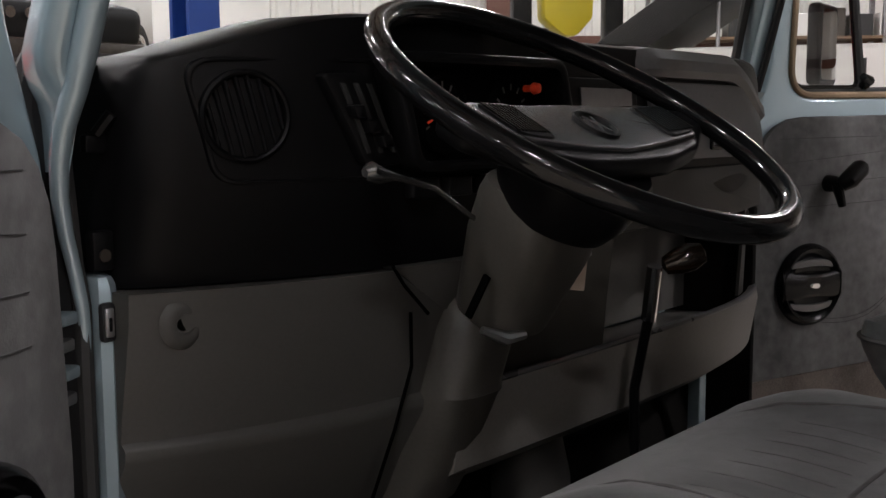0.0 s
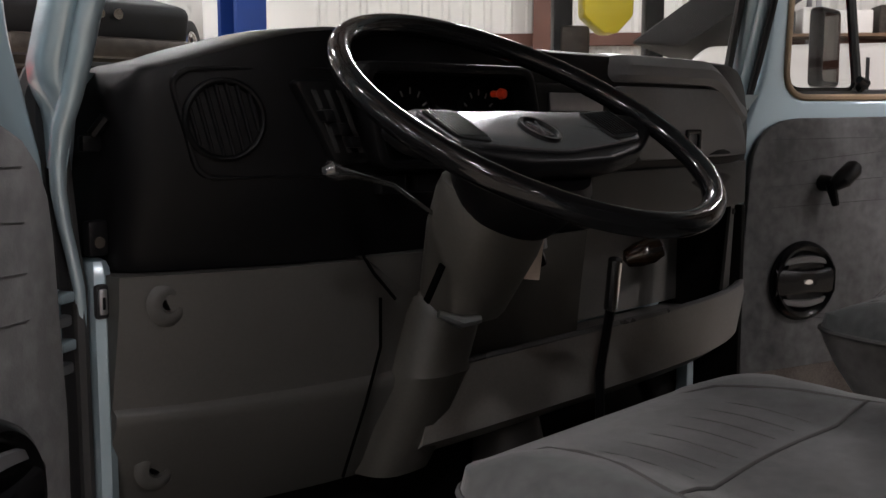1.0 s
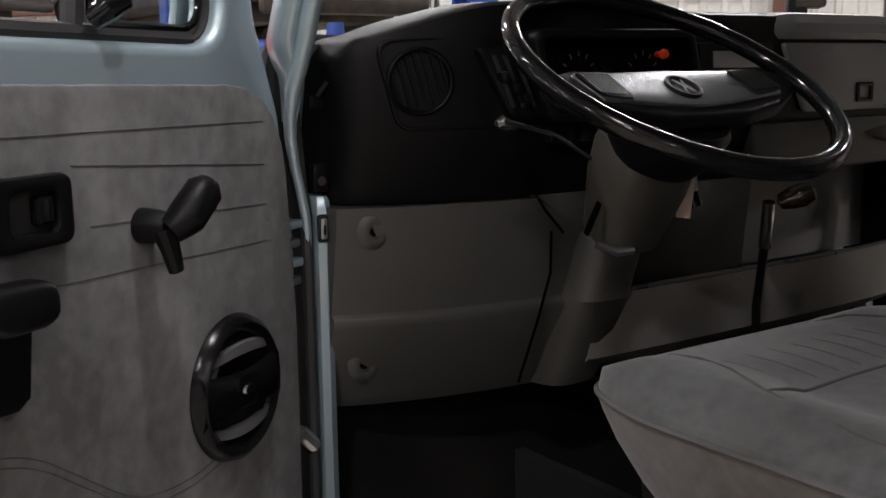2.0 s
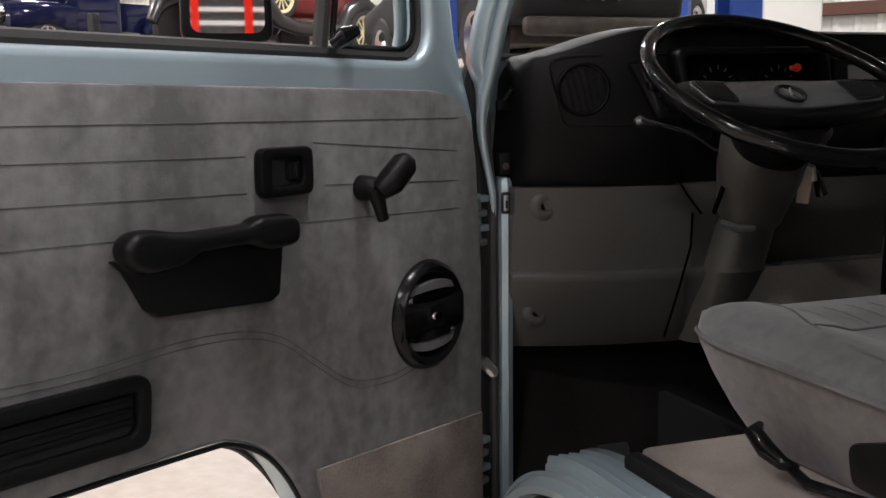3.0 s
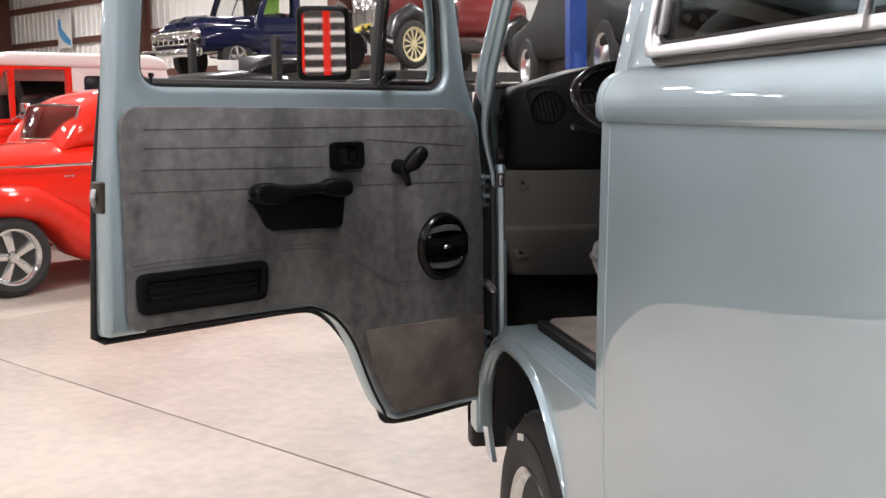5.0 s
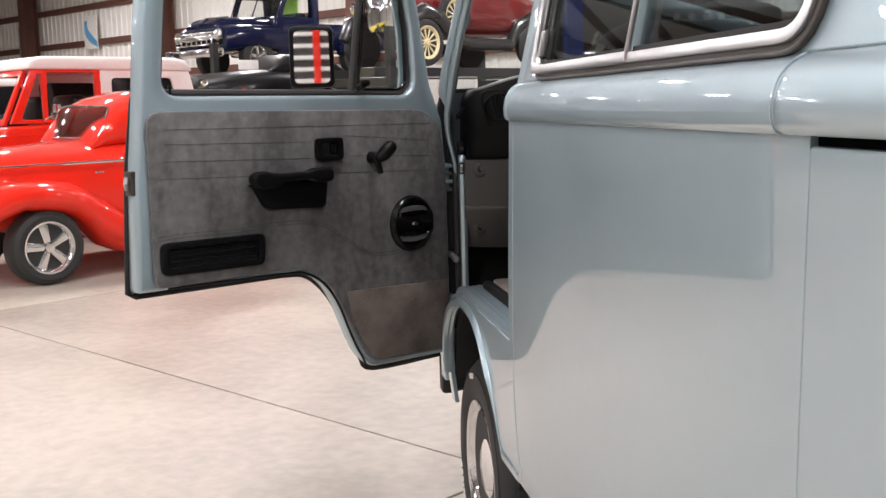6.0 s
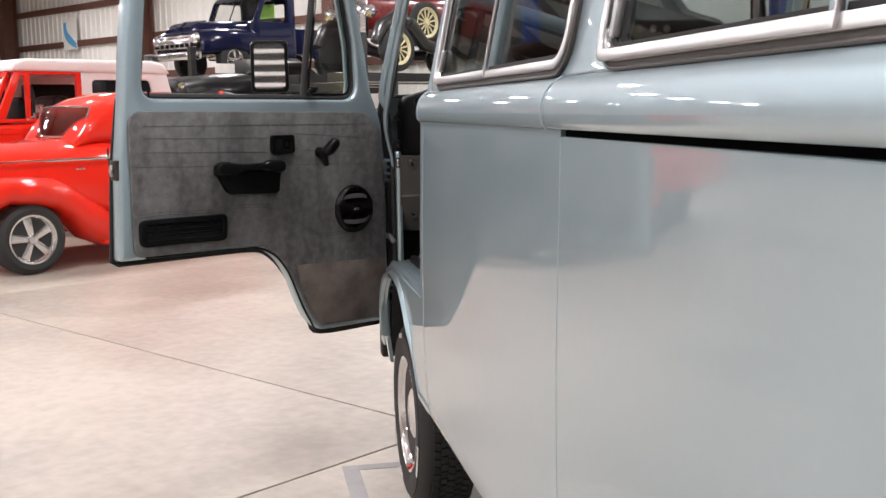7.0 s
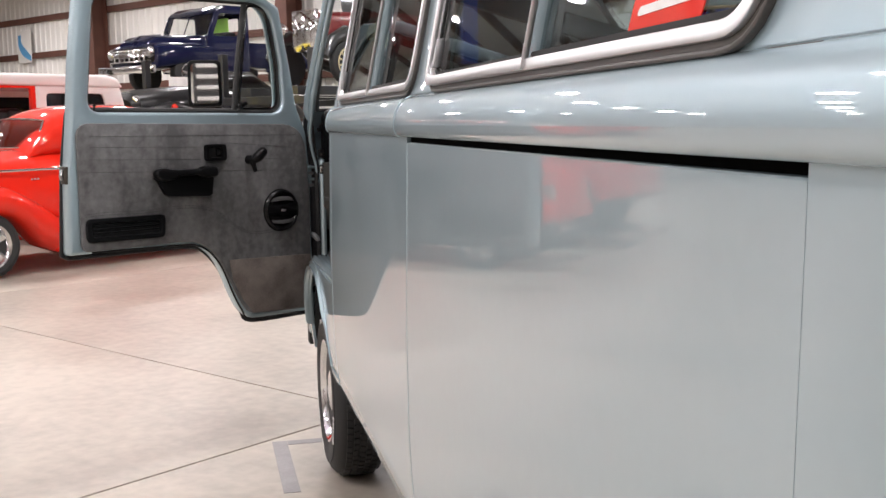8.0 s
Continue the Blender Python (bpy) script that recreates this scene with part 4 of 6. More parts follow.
# instrument panel let into the pad
panel = rounded([(-0.640, 1.226), (-0.664, 1.340), (-0.18, 1.346), (-0.165, 1.226)], [0.02, 0.03, 0.03, 0.02], 5)
inner = rounded([(-0.636, 1.2295), (-0.660, 1.3365), (-0.183, 1.3425), (-0.168, 1.2295)], [0.018, 0.028, 0.028, 0.018], 5)
part("panel_rim", face_slab([panel, inner], -0.002, 0.004, 0.0012), DASH, dashboard)
vm = Matrix.Translation(on_dash(-0.607, 1.287, -0.013)) @ pose(0, 0, 0, 90, 0, -22) @ Matrix.Diagonal((0.91, 0.91, 1, 1))
vent = part("air_vent", lathe([(0.030, 0.004), (0.038, 0.006), (0.0415, 0.018), (0.044, 0.0195), (0.047, 0.017), (0.049, -0.02)], 40, vm), DASH, dashboard, "round black air vent with upright slats")
part("vent_well", lathe([(0.0, 0.004), (0.042, 0.004), (0.043, 0.007)], 32, vm), DARK, vent)
for k in range(-3, 4):
    h = math.sqrt(0.041 ** 2 - (k * 0.0115) ** 2)
    part("vent_slat", move(rbox(k * 0.0115 - 0.002, k * 0.0115 + 0.002, -h, h, 0.006, 0.0165, 0.001, 1), vm @ pose(0, 0, 0, 0, 0, 14)), BLACK, vent)
heat = part("heater_panel", face_slab([rounded([(-0.505, 1.238), (-0.548, 1.328), (-0.505, 1.330), (-0.462, 1.240)], 0.008)], -0.002, 0.014, 0.004), DASH, dashboard)
for k in range(3):
    x = -0.525 + k * 0.014
    part("heater_slot", face_slab([[(x + 0.018, 1.252), (x - 0.006, 1.318), (x - 0.001, 1.318), (x + 0.023, 1.252)]], 0.012, 0.0155, 0.0), DARK, heat)
    part("heater_lever", face_slab([rounded([(x + 0.002, 1.285 - k * 0.014), (x - 0.002, 1.297 - k * 0.014), (x + 0.010, 1.298 - k * 0.014), (x + 0.013, 1.286 - k * 0.014)], 0.002)], 0.013, 0.026, 0.002), BLACK, heat)
# instrument cluster in its hood
hood_out = rounded([(-0.465, 1.232), (-0.485, 1.350), (-0.205, 1.352), (-0.185, 1.232)], 0.02)
hood_in = rounded([(-0.452, 1.242), (-0.470, 1.338), (-0.218, 1.340), (-0.200, 1.242)], 0.015)
cl = part("instrument_hood", face_slab([hood_out, hood_in], -0.004, 0.030, 0.005), DASH, dashboard)
# cluster and gauge faces: shade under the hood is painted as near-black
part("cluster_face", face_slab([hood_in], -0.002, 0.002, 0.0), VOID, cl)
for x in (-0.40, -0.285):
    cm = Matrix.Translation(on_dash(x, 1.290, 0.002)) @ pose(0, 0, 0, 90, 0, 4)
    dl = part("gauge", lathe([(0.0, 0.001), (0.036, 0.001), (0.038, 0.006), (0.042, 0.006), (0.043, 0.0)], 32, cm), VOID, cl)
    for k in range(9):
        a = radians(-120 + 30 * k)
        part("gauge_mark", move(rbox(-0.0009, 0.0009, 0.026, 0.033, 0.001, 0.002), cm @ pose(0, 0, 0, 0, 0, math.degrees(a))), KICK, dl)
    part("needle", move(rbox(-0.001, 0.001, -0.006, 0.028, 0.002, 0.003), cm @ pose(0, 0, 0, 0, 0, 110)), ORANGE, dl)
part("hazard_knob", lathe([(0.0, 0.020), (0.0055, 0.019), (0.007, 0.013), (0.004, 0.009), (0.004, 0.0)], 20, Matrix.Translation(on_dash(-0.262, 1.318, 0.008)) @ pose(0, 0, 0, 90, 0, 0)), ORANGE, dashboard, "orange-red pull knob")
for k in range(4):
    x = -0.43 + 0.05 * k
    part("rocker_switch", face_slab([rounded([(x - 0.018, 1.205), (x - 0.018, 1.226), (x + 0.018, 1.226), (x + 0.018, 1.205)], 0.003)], -0.004, 0.010, 0.003), BLACK, dashboard)
# radio and glove box
rd = part("radio", face_slab([rounded([(-0.178, 1.258), (-0.178, 1.334), (-0.012, 1.334), (-0.012, 1.258)], 0.006)], -0.002, 0.008, 0.003), BLACK, dashboard)
part("radio_face", face_slab([rounded([(-0.150, 1.298), (-0.150, 1.322), (-0.030, 1.322), (-0.030, 1.298)], 0.003)], 0.006, 0.0105, 0.001), STEEL, rd)
for k in range(5):
    part("radio_button", face_slab([rounded([(-0.145 + 0.024 * k, 1.276), (-0.145 + 0.024 * k, 1.288), (-0.127 + 0.024 * k, 1.288), (-0.127 + 0.024 * k, 1.276)], 0.002)], 0.006, 0.012, 0.001), BLACK, rd)
for x in (-0.166, -0.022):
    part("radio_knob", lathe([(0.0, 0.020), (0.007, 0.019), (0.009, 0.004), (0.009, 0.0)], 20, Matrix.Translation(on_dash(x, 1.280, 0.006)) @ pose(0, 0, 0, 90, 0, 0)), BLACK, rd)
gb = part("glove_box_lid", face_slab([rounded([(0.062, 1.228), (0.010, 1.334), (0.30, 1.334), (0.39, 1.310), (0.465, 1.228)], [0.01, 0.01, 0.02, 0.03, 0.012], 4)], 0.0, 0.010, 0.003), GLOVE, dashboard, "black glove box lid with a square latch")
part("glove_latch", face_slab([rounded([(0.188, 1.240), (0.188, 1.272), (0.232, 1.272), (0.232, 1.240)], 0.004), rounded([(0.196, 1.247), (0.196, 1.265), (0.224, 1.265), (0.224, 1.247)], 0.003)], 0.009, 0.014, 0.002), GLOSS, gb)
rings = []
for x in lin(-0.05, 0.44, 26):
    e = smooth((x - 0.26) / 0.18)
    y, z = on_dash(x, 1.34, 0).y, 1.344 - 0.060 * e
    k = 0.15 + 0.85 * smooth((x + 0.05) / 0.09)
    rings.append([Vector((x, y + 0.03 + (a - 0.03) * k, z + b * (0.7 + 0.3 * k))) for a, b in ((0.01, -0.006), (-0.010, -0.004), (-0.018, 0.006), (-0.016, 0.020), (-0.002, 0.034), (0.03, 0.038), (0.05, 0.0))])
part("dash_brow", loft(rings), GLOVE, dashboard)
part("lower_trim", face_slab([rounded([(-0.05, 1.140), (-0.05, 1.214), (0.50, 1.216), (0.50, 1.140)], 0.006)], -0.03, 0.004, 0.003), KICK, dashboard)
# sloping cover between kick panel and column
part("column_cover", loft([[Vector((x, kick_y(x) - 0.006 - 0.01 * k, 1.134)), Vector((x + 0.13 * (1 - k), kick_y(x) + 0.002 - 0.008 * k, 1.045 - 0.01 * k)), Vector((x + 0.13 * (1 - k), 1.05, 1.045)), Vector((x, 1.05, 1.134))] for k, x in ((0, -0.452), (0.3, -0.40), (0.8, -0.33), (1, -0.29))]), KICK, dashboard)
rings = []
for x in lin(-0.33, -0.02, 12):
    y = kick_y(x) + 0.01
    rings.append([Vector((x, y + a, z)) for a, z in ((0.0, 1.132), (0.010, 1.05), (0.02, 0.94), (0.05, 0.93), (0.06, 1.132))])
part("centre_panel", loft(rings), COLUMN, dashboard)

# steering wheel
SW = Vector((-0.403, 0.7295, 1.292))
SWM = Matrix.Translation(SW) @ pose(0, 0, 0, 29.2)
wheel = new("steering_wheel")
wheel.parent = van
wheel["label"] = "large black two-spoke steering wheel"
part("rim", tube([SWM @ Vector((0.2036 * math.cos(a), 0.2036 * math.sin(a), 0)) for a in lin(0, 2 * math.pi, 72)[:-1]], 0.0125, 14, True), GLOSS, wheel)


def wheel_pad(outline, z0, z1, sag, bevel):
    bm = slab([rounded(outline, 0.010, 3)], lambda u, v, w: Vector((u, v, w)), z0, z1, bevel, 3)
    bmesh.ops.triangulate(bm, faces=bm.faces)
    bmesh.ops.subdivide_edges(bm, edges=[e for e in bm.edges if e.calc_length() > 0.04], cuts=2)
    for v in bm.verts:
        v.co = SWM @ Vector((v.co.x, v.co.y, v.co.z - sag * (1 - (v.co.x / 0.2) ** 2)))
    return bm


pad = [(-0.199, -0.026), (-0.14, -0.058), (-0.07, -0.072), (0.07, -0.072), (0.14, -0.058), (0.199, -0.026), (0.199, 0.006), (0.14, 0.030), (-0.14, 0.030), (-0.199, 0.006)]
part("spoke_pad", wheel_pad(pad, -0.026, -0.002, 0.010, 0.008), BLACK, wheel)
part("horn_pad", wheel_pad([(-0.150, -0.046), (0.0, -0.060), (0.150, -0.046), (0.158, 0.012), (0.0, 0.024), (-0.158, 0.012)], -0.008, 0.003, 0.010, 0.003), SATINB, wheel, "satin grey horn pad")
for k in (-1, 1):
    part("ribbed_pad", wheel_pad([(k * 0.100, -0.046), (k * 0.150, -0.040), (k * 0.155, 0.009), (k * 0.100, 0.014)], 0.001, 0.0048, 0.010, 0.001), BLACK, wheel)
    for j in range(9):
        x = k * (0.104 + j * 0.0055)
        part("pad_rib", wheel_pad([(x - 0.001, -0.038), (x + 0.001, -0.038), (x + 0.001, 0.008), (x - 0.001, 0.008)], 0.003, 0.0062, 0.010, 0.0), SPEAKER, wheel)
part("hub_shroud", lathe([(0.0, -0.034), (0.070, -0.036), (0.076, -0.046), (0.066, -0.085), (0.055, -0.105), (0.0, -0.105)], 36, SWM @ Matrix.Translation((0, -0.018, 0))), BLACK, wheel)
em = SWM @ Matrix.Translation((0, -0.018, -0.008))
emb = part("emblem", lathe([(0.0, 0.001), (0.019, 0.001), (0.0205, 0.004), (0.0235, 0.004), (0.0245, 0.0)], 32, em), BLACK, wheel, "round embossed emblem")
for a in (-28, 28):
    part("emblem_bar", move(rbox(-0.0016, 0.0016, -0.016, 0.016, 0.0, 0.0035, 0.0006, 1), em @ pose(0, 0, 0, 0, 0, a)), SATINB, emb)
# column
AXIS = (SWM.to_3x3() @ Vector((0, 0, -1))).normalized()
UP = AXIS.cross(Vector((1, 0, 0))).normalized()


def column_ring(k, wide, deep, p=3.2, n=28):
    c = SW + AXIS * k + Vector((0.003 + (k - 0.085) * 0.15, 0, 0))
    out = []
    for j in range(n):
        a = 2 * math.pi * j / n
        x, y = math.cos(a), math.sin(a)
        out.append(c + Vector((1, 0, 0)) * (wide / 2 * math.copysign(abs(x) ** (2 / p), x)) + UP * (deep / 2 * math.copysign(abs(y) ** (2 / p), y)))
    return out


col = part("steering_column", loft([column_ring(k, w, d) for k, w, d in ((0.085, 0.105, 0.090), (0.092, 0.122, 0.100), (0.105, 0.128, 0.104), (0.15, 0.126, 0.102), (0.19, 0.113, 0.092), (0.232, 0.098, 0.082), (0.240, 0.092, 0.076), (0.242, 0.080, 0.064))]), COLUMN, van)
cover = []
for z, yf, xc, w in ((1.110, 0.905, -0.340, 0.070), (1.085, 0.882, -0.346, 0.090), (1.06, 0.876, -0.352, 0.098), (0.995, 0.893, -0.360, 0.104), (0.985, 0.892, -0.361, 0.108), (0.978, 0.8975, -0.362, 0.105), (0.90, 0.925, -0.370, 0.104), (0.855, 0.948, -0.376, 0.102)):
    ring = []
    for j in range(24):
        a = 2 * math.pi * j / 24
        x, y = math.cos(a), math.sin(a)
        ring.append(Vector((xc + 0.022 + w / 2 * math.copysign(abs(x) ** 0.62, x), yf + 0.06 + 0.06 * math.copysign(abs(y) ** 0.7, y), z)))
    cover.append(ring)
part("lower_cover", loft(cover), COLUMN, col)
part("column_clip", tube([SW + AXIS * 0.238 + Vector((-0.044, -0.030, -0.002)), SW + AXIS * 0.246 + Vector((-0.020, -0.044, -0.006)), SW + AXIS * 0.246 + Vector((0.008, -0.046, -0.006))], [0.004, 0.007, 0.005], 8), ALU, col)
part("column_slot", move(rbox(-0.002, 0.002, -0.004, 0.004, -0.026, 0.022, 0.001), Matrix.Translation(SW + AXIS * 0.20 + Vector((-0.050, -0.012, 0))) @ pose(0, 0, 0, 29, 0, 0)), VOID, col)
part("cover_edge", tube([(-0.427, 0.925, 1.085), (-0.434, 0.918, 1.03), (-0.443, 0.935, 0.96), (-0.452, 0.965, 0.87)], 0.0022, 6), VOID, col)
part("cover_gap", tube([(-0.452, kick_y(-0.452) - 0.003, 1.136), (-0.44, kick_y(-0.44) - 0.006, 1.115), (-0.425, 0.902, 1.085)], 0.0020, 6), VOID, col)
tip, base = Vector((-0.589, 0.826, 1.240)), Vector((-0.425, 0.820, 1.179))
part("indicator_stalk", tube([base, base.lerp(tip, 0.2) + Vector((0, 0, 0.002)), base.lerp(tip, 0.5) + Vector((0, 0, 0.012)), base.lerp(tip, 0.8) + Vector((0, 0, 0.006)), base.lerp(tip, 0.93), tip, tip + Vector((-0.006, 0, -0.001))], [0.0040, 0.0027, 0.0028, 0.0036, 0.0078, 0.0088, 0.004], 10), STALK, col)
part("ignition_lock", tube([(-0.345, 0.815, 1.178), (-0.305, 0.805, 1.166)], [0.016, 0.013], 14), BLACK, col)
part("ignition_key", tube([(-0.306, 0.805, 1.166), (-0.296, 0.800, 1.160), (-0.293, 0.797, 1.140)], [0.006, 0.009, 0.007], 8), STEEL, col)
part("wiper_stalk", tube([(-0.36, 0.83, 1.170), (-0.25, 0.845, 1.150), (-0.235, 0.845, 1.112)], [0.006, 0.007, 0.010], 10), GLOSS, col)
tg = rbox(-0.0095, 0.0095, -0.001, 0.001, -0.054, 0.0, 0.0008, 1)
part("key_tag", move(tg, Matrix.Translation((-0.308, 0.793, 1.160)) @ pose(0, 0, 0, 0, 6, -35)), PAPER, col)
# pedals
for x, y, z in ((-0.54, 0.97, 0.66), (-0.34, 0.97, 0.66)):
    pd = part("pedal", move(rbox(-0.03, 0.03, -0.006, 0.006, -0.03, 0.03, 0.004), Matrix.Translation((x, y, z)) @ pose(0, 0, 0, -30)), RUBBER, van)
    part("pedal_arm", tube([(x, y + 0.008, z), (x, y + 0.05, z - 0.03), (x, y + 0.03, 0.515)], 0.007, 8), BLACK, pd)
# gear lever
gl = part("gear_lever", tube([(-0.06, 0.86, 0.512), (-0.093, 0.85, 0.949), (-0.122, 0.815, 1.050)], 0.0065, 10), BLACK, van)
part("lever_sleeve", tube([(-0.120, 0.817, 1.045), (-0.132, 0.803, 1.112)], 0.009, 10), CHROME, gl)
part("lever_knob", lathe([(0.0, -0.028), (0.011, -0.024), (0.016, -0.008), (0.017, 0.010), (0.012, 0.024), (0.0, 0.028)], 24, Matrix.Translation((-0.095, 0.785, 1.118)) @ pose(0, 0, 0, 10, 70, -40)), AMBER, gl)
# cab floor, bulkhead and carpet
part("cab_floor", rbox(-0.70, 0.66, 0.592, 1.16, 0.50, 0.515), MAT_FLOOR, van)
part("floor_mat", rbox(-0.695, -0.45, 0.70, 1.02, 0.5155, 0.524, 0.004, 1), CARPET, van)
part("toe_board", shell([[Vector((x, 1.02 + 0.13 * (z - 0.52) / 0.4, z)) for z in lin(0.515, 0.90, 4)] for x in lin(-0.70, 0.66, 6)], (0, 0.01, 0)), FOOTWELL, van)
part("seat_platform", rbox(-0.7215, 0.68, -0.09, 0.590, 0.515, 0.830, 0.012), PLATFORM, van)
part("cab_bulkhead", rbox(-0.70, 0.66, -0.12, -0.092, 0.50, 1.28, 0.01), CARPET, van)
part("cab_headlining", shell([[Vector((x, y, 1.88 - 0.05 * abs((x - XC) / 0.65) ** 3)) for x in lin(-0.64, 0.54, 8)] for y in lin(0.78, REAR + 0.1, 6)], (0, 0, 0.01)), VELOUR, van)


def cab_seat(x0, x1, lift_by=0.0):
    s = new("cab_seat")
    s.parent = van
    s["label"] = "grey velour cab seat with piped edges"
    s.location.z = lift_by
    out = rounded([(x0, 0.02), (x0, 0.575), (x0 + 0.042, 0.676), (x1 - 0.042, 0.676), (x1, 0.575), (x1, 0.02)], [0.05, 0.06, 0.045, 0.045, 0.06, 0.05], 5)
    cx, cy = (x0 + x1) / 2, 0.33

    def top_z(x, y):
        e = abs(x - cx) / ((x1 - x0) / 2)
        z = 0.984 + 0.014 * smooth((e - 0.45) / 0.25) * (1 - smooth((e - 0.8) / 0.2))
        z += 0.010 * math.exp(-((y - 0.55) / 0.08) ** 2)
        return z - 0.022 * smooth((e - 0.82) / 0.18) - 0.022 * smooth((y - 0.60) / 0.09)

    rings = []
    for k, z in ((0.80, 0.832), (0.87, 0.865), (0.945, 0.910), (0.985, 0.942), (1.0, 0.958)):
        rings.append([Vector((cx + (p[0] - cx) * k, cy + (p[1] - cy) * k, z)) for p in out])
    skirt = loft(rings, True, False)
    rings = rings[-1:]
    for k in (0.985, 0.95, 0.88, 0.80, 0.70, 0.60, 0.5, 0.4, 0.25, 0.1, 0.02):
        rings.append([Vector((cx + (p[0] - cx) * k, cy + (p[1] - cy) * k, top_z(cx + (p[0] - cx) * k, cy + (p[1] - cy) * k))) for p in out])
    cu = part("seat_cushion", loft(rings), SEAT, s)
    part("cushion_skirt", skirt, SKIRT, cu, "brown-grey velour skirt under the piping")
    part("piping", tube([Vector((p[0], p[1], 0.961)) for p in out], 0.0036, 8, True), SEAT_SEAM, cu)
    for k in (-1, 1):
        line = [(0.150, 0.655), (0.151, 0.61), (0.155, 0.57), (0.167, 0.52), (0.185, 0.465), (0.200, 0.41), (0.212, 0.35), (0.218, 0.25), (0.220, 0.06)]
        part("seam", tube([Vector((cx + k * x, y, top_z(cx + k * x, y) + 0.0003)) for x, y in line], 0.0019, 6), SEAT_SEAM, cu)
    part("seam", tube([Vector((x, 0.462 + 0.008 * math.cos((x - cx) * 12), top_z(x, 0.47) + 0.0003)) for x in lin(cx - 0.185, cx + 0.185, 12)], 0.0019, 6), SEAT_SEAM, cu)
    for k in range(-3, 4):
        x = cx + k * 0.038
        part("stitch_line", tube([Vector((x, y, top_z(x, y) - 0.0004)) for y in lin(0.485, 0.615, 8)], 0.0011, 6), SEAT_SEAM, cu)
    back = rounded([(x0 + 0.02, 0.93), (x0 + 0.03, 1.40), (x0 + 0.10, 1.47), (x1 - 0.10, 1.47), (x1 - 0.03, 1.40), (x1 - 0.02, 0.93)], 0.05, 4)
    part("backrest", slab([back], lambda u, v, w: Vector((u, w - 0.22 * (v - 0.93) + 0.03 * math.sin((v - 0.93) * 4.5), v)), 0.10, 0.26, 0.045, 4), SEAT, s)
    part("seat_base", rbox(x0 + 0.06, x1 - 0.06, 0.06, 0.50, 0.8305, 0.86, 0.01), BLACK, s)
    part("side_cover", slab([rounded([(0.12, 0.836), (0.36, 0.836), (0.33, 0.90), (0.20, 0.945), (0.10, 0.945)], 0.02)], lambda u, v, w: Vector((x0 + 0.06 + w - 0.06 * (v - 0.836) / 0.11, u, v)), -0.012, 0.02, 0.004), BLACK, s)
    lv = part("recline_lever", tube([(x0 + 0.006, 0.470, 0.882), (x0 - 0.010, 0.460, 0.877), (x0 - 0.014, 0.430, 0.865), (x0 - 0.010, 0.405, 0.856), (x0 + 0.004, 0.395, 0.850)], [0.005, 0.011, 0.012, 0.009, 0.005], 12), GLOSS, s)
    part("lever_link", tube([(x0 - 0.004, 0.405, 0.854), (x0 - 0.002, 0.37, 0.842), (x0 + 0.03, 0.30, 0.838)], [0.006, 0.007, 0.006], 8), GLOSS, lv)
    for k in (x0 + 0.08, x1 - 0.08):
        part("seat_rail", rbox(k - 0.015, k + 0.015, 0.04, 0.54, 0.8302 - lift_by, 0.848, 0.003, 1), STEEL, s)


cab_seat(-0.63, -0.12)
cab_seat(0.13, 0.62, 0.035)


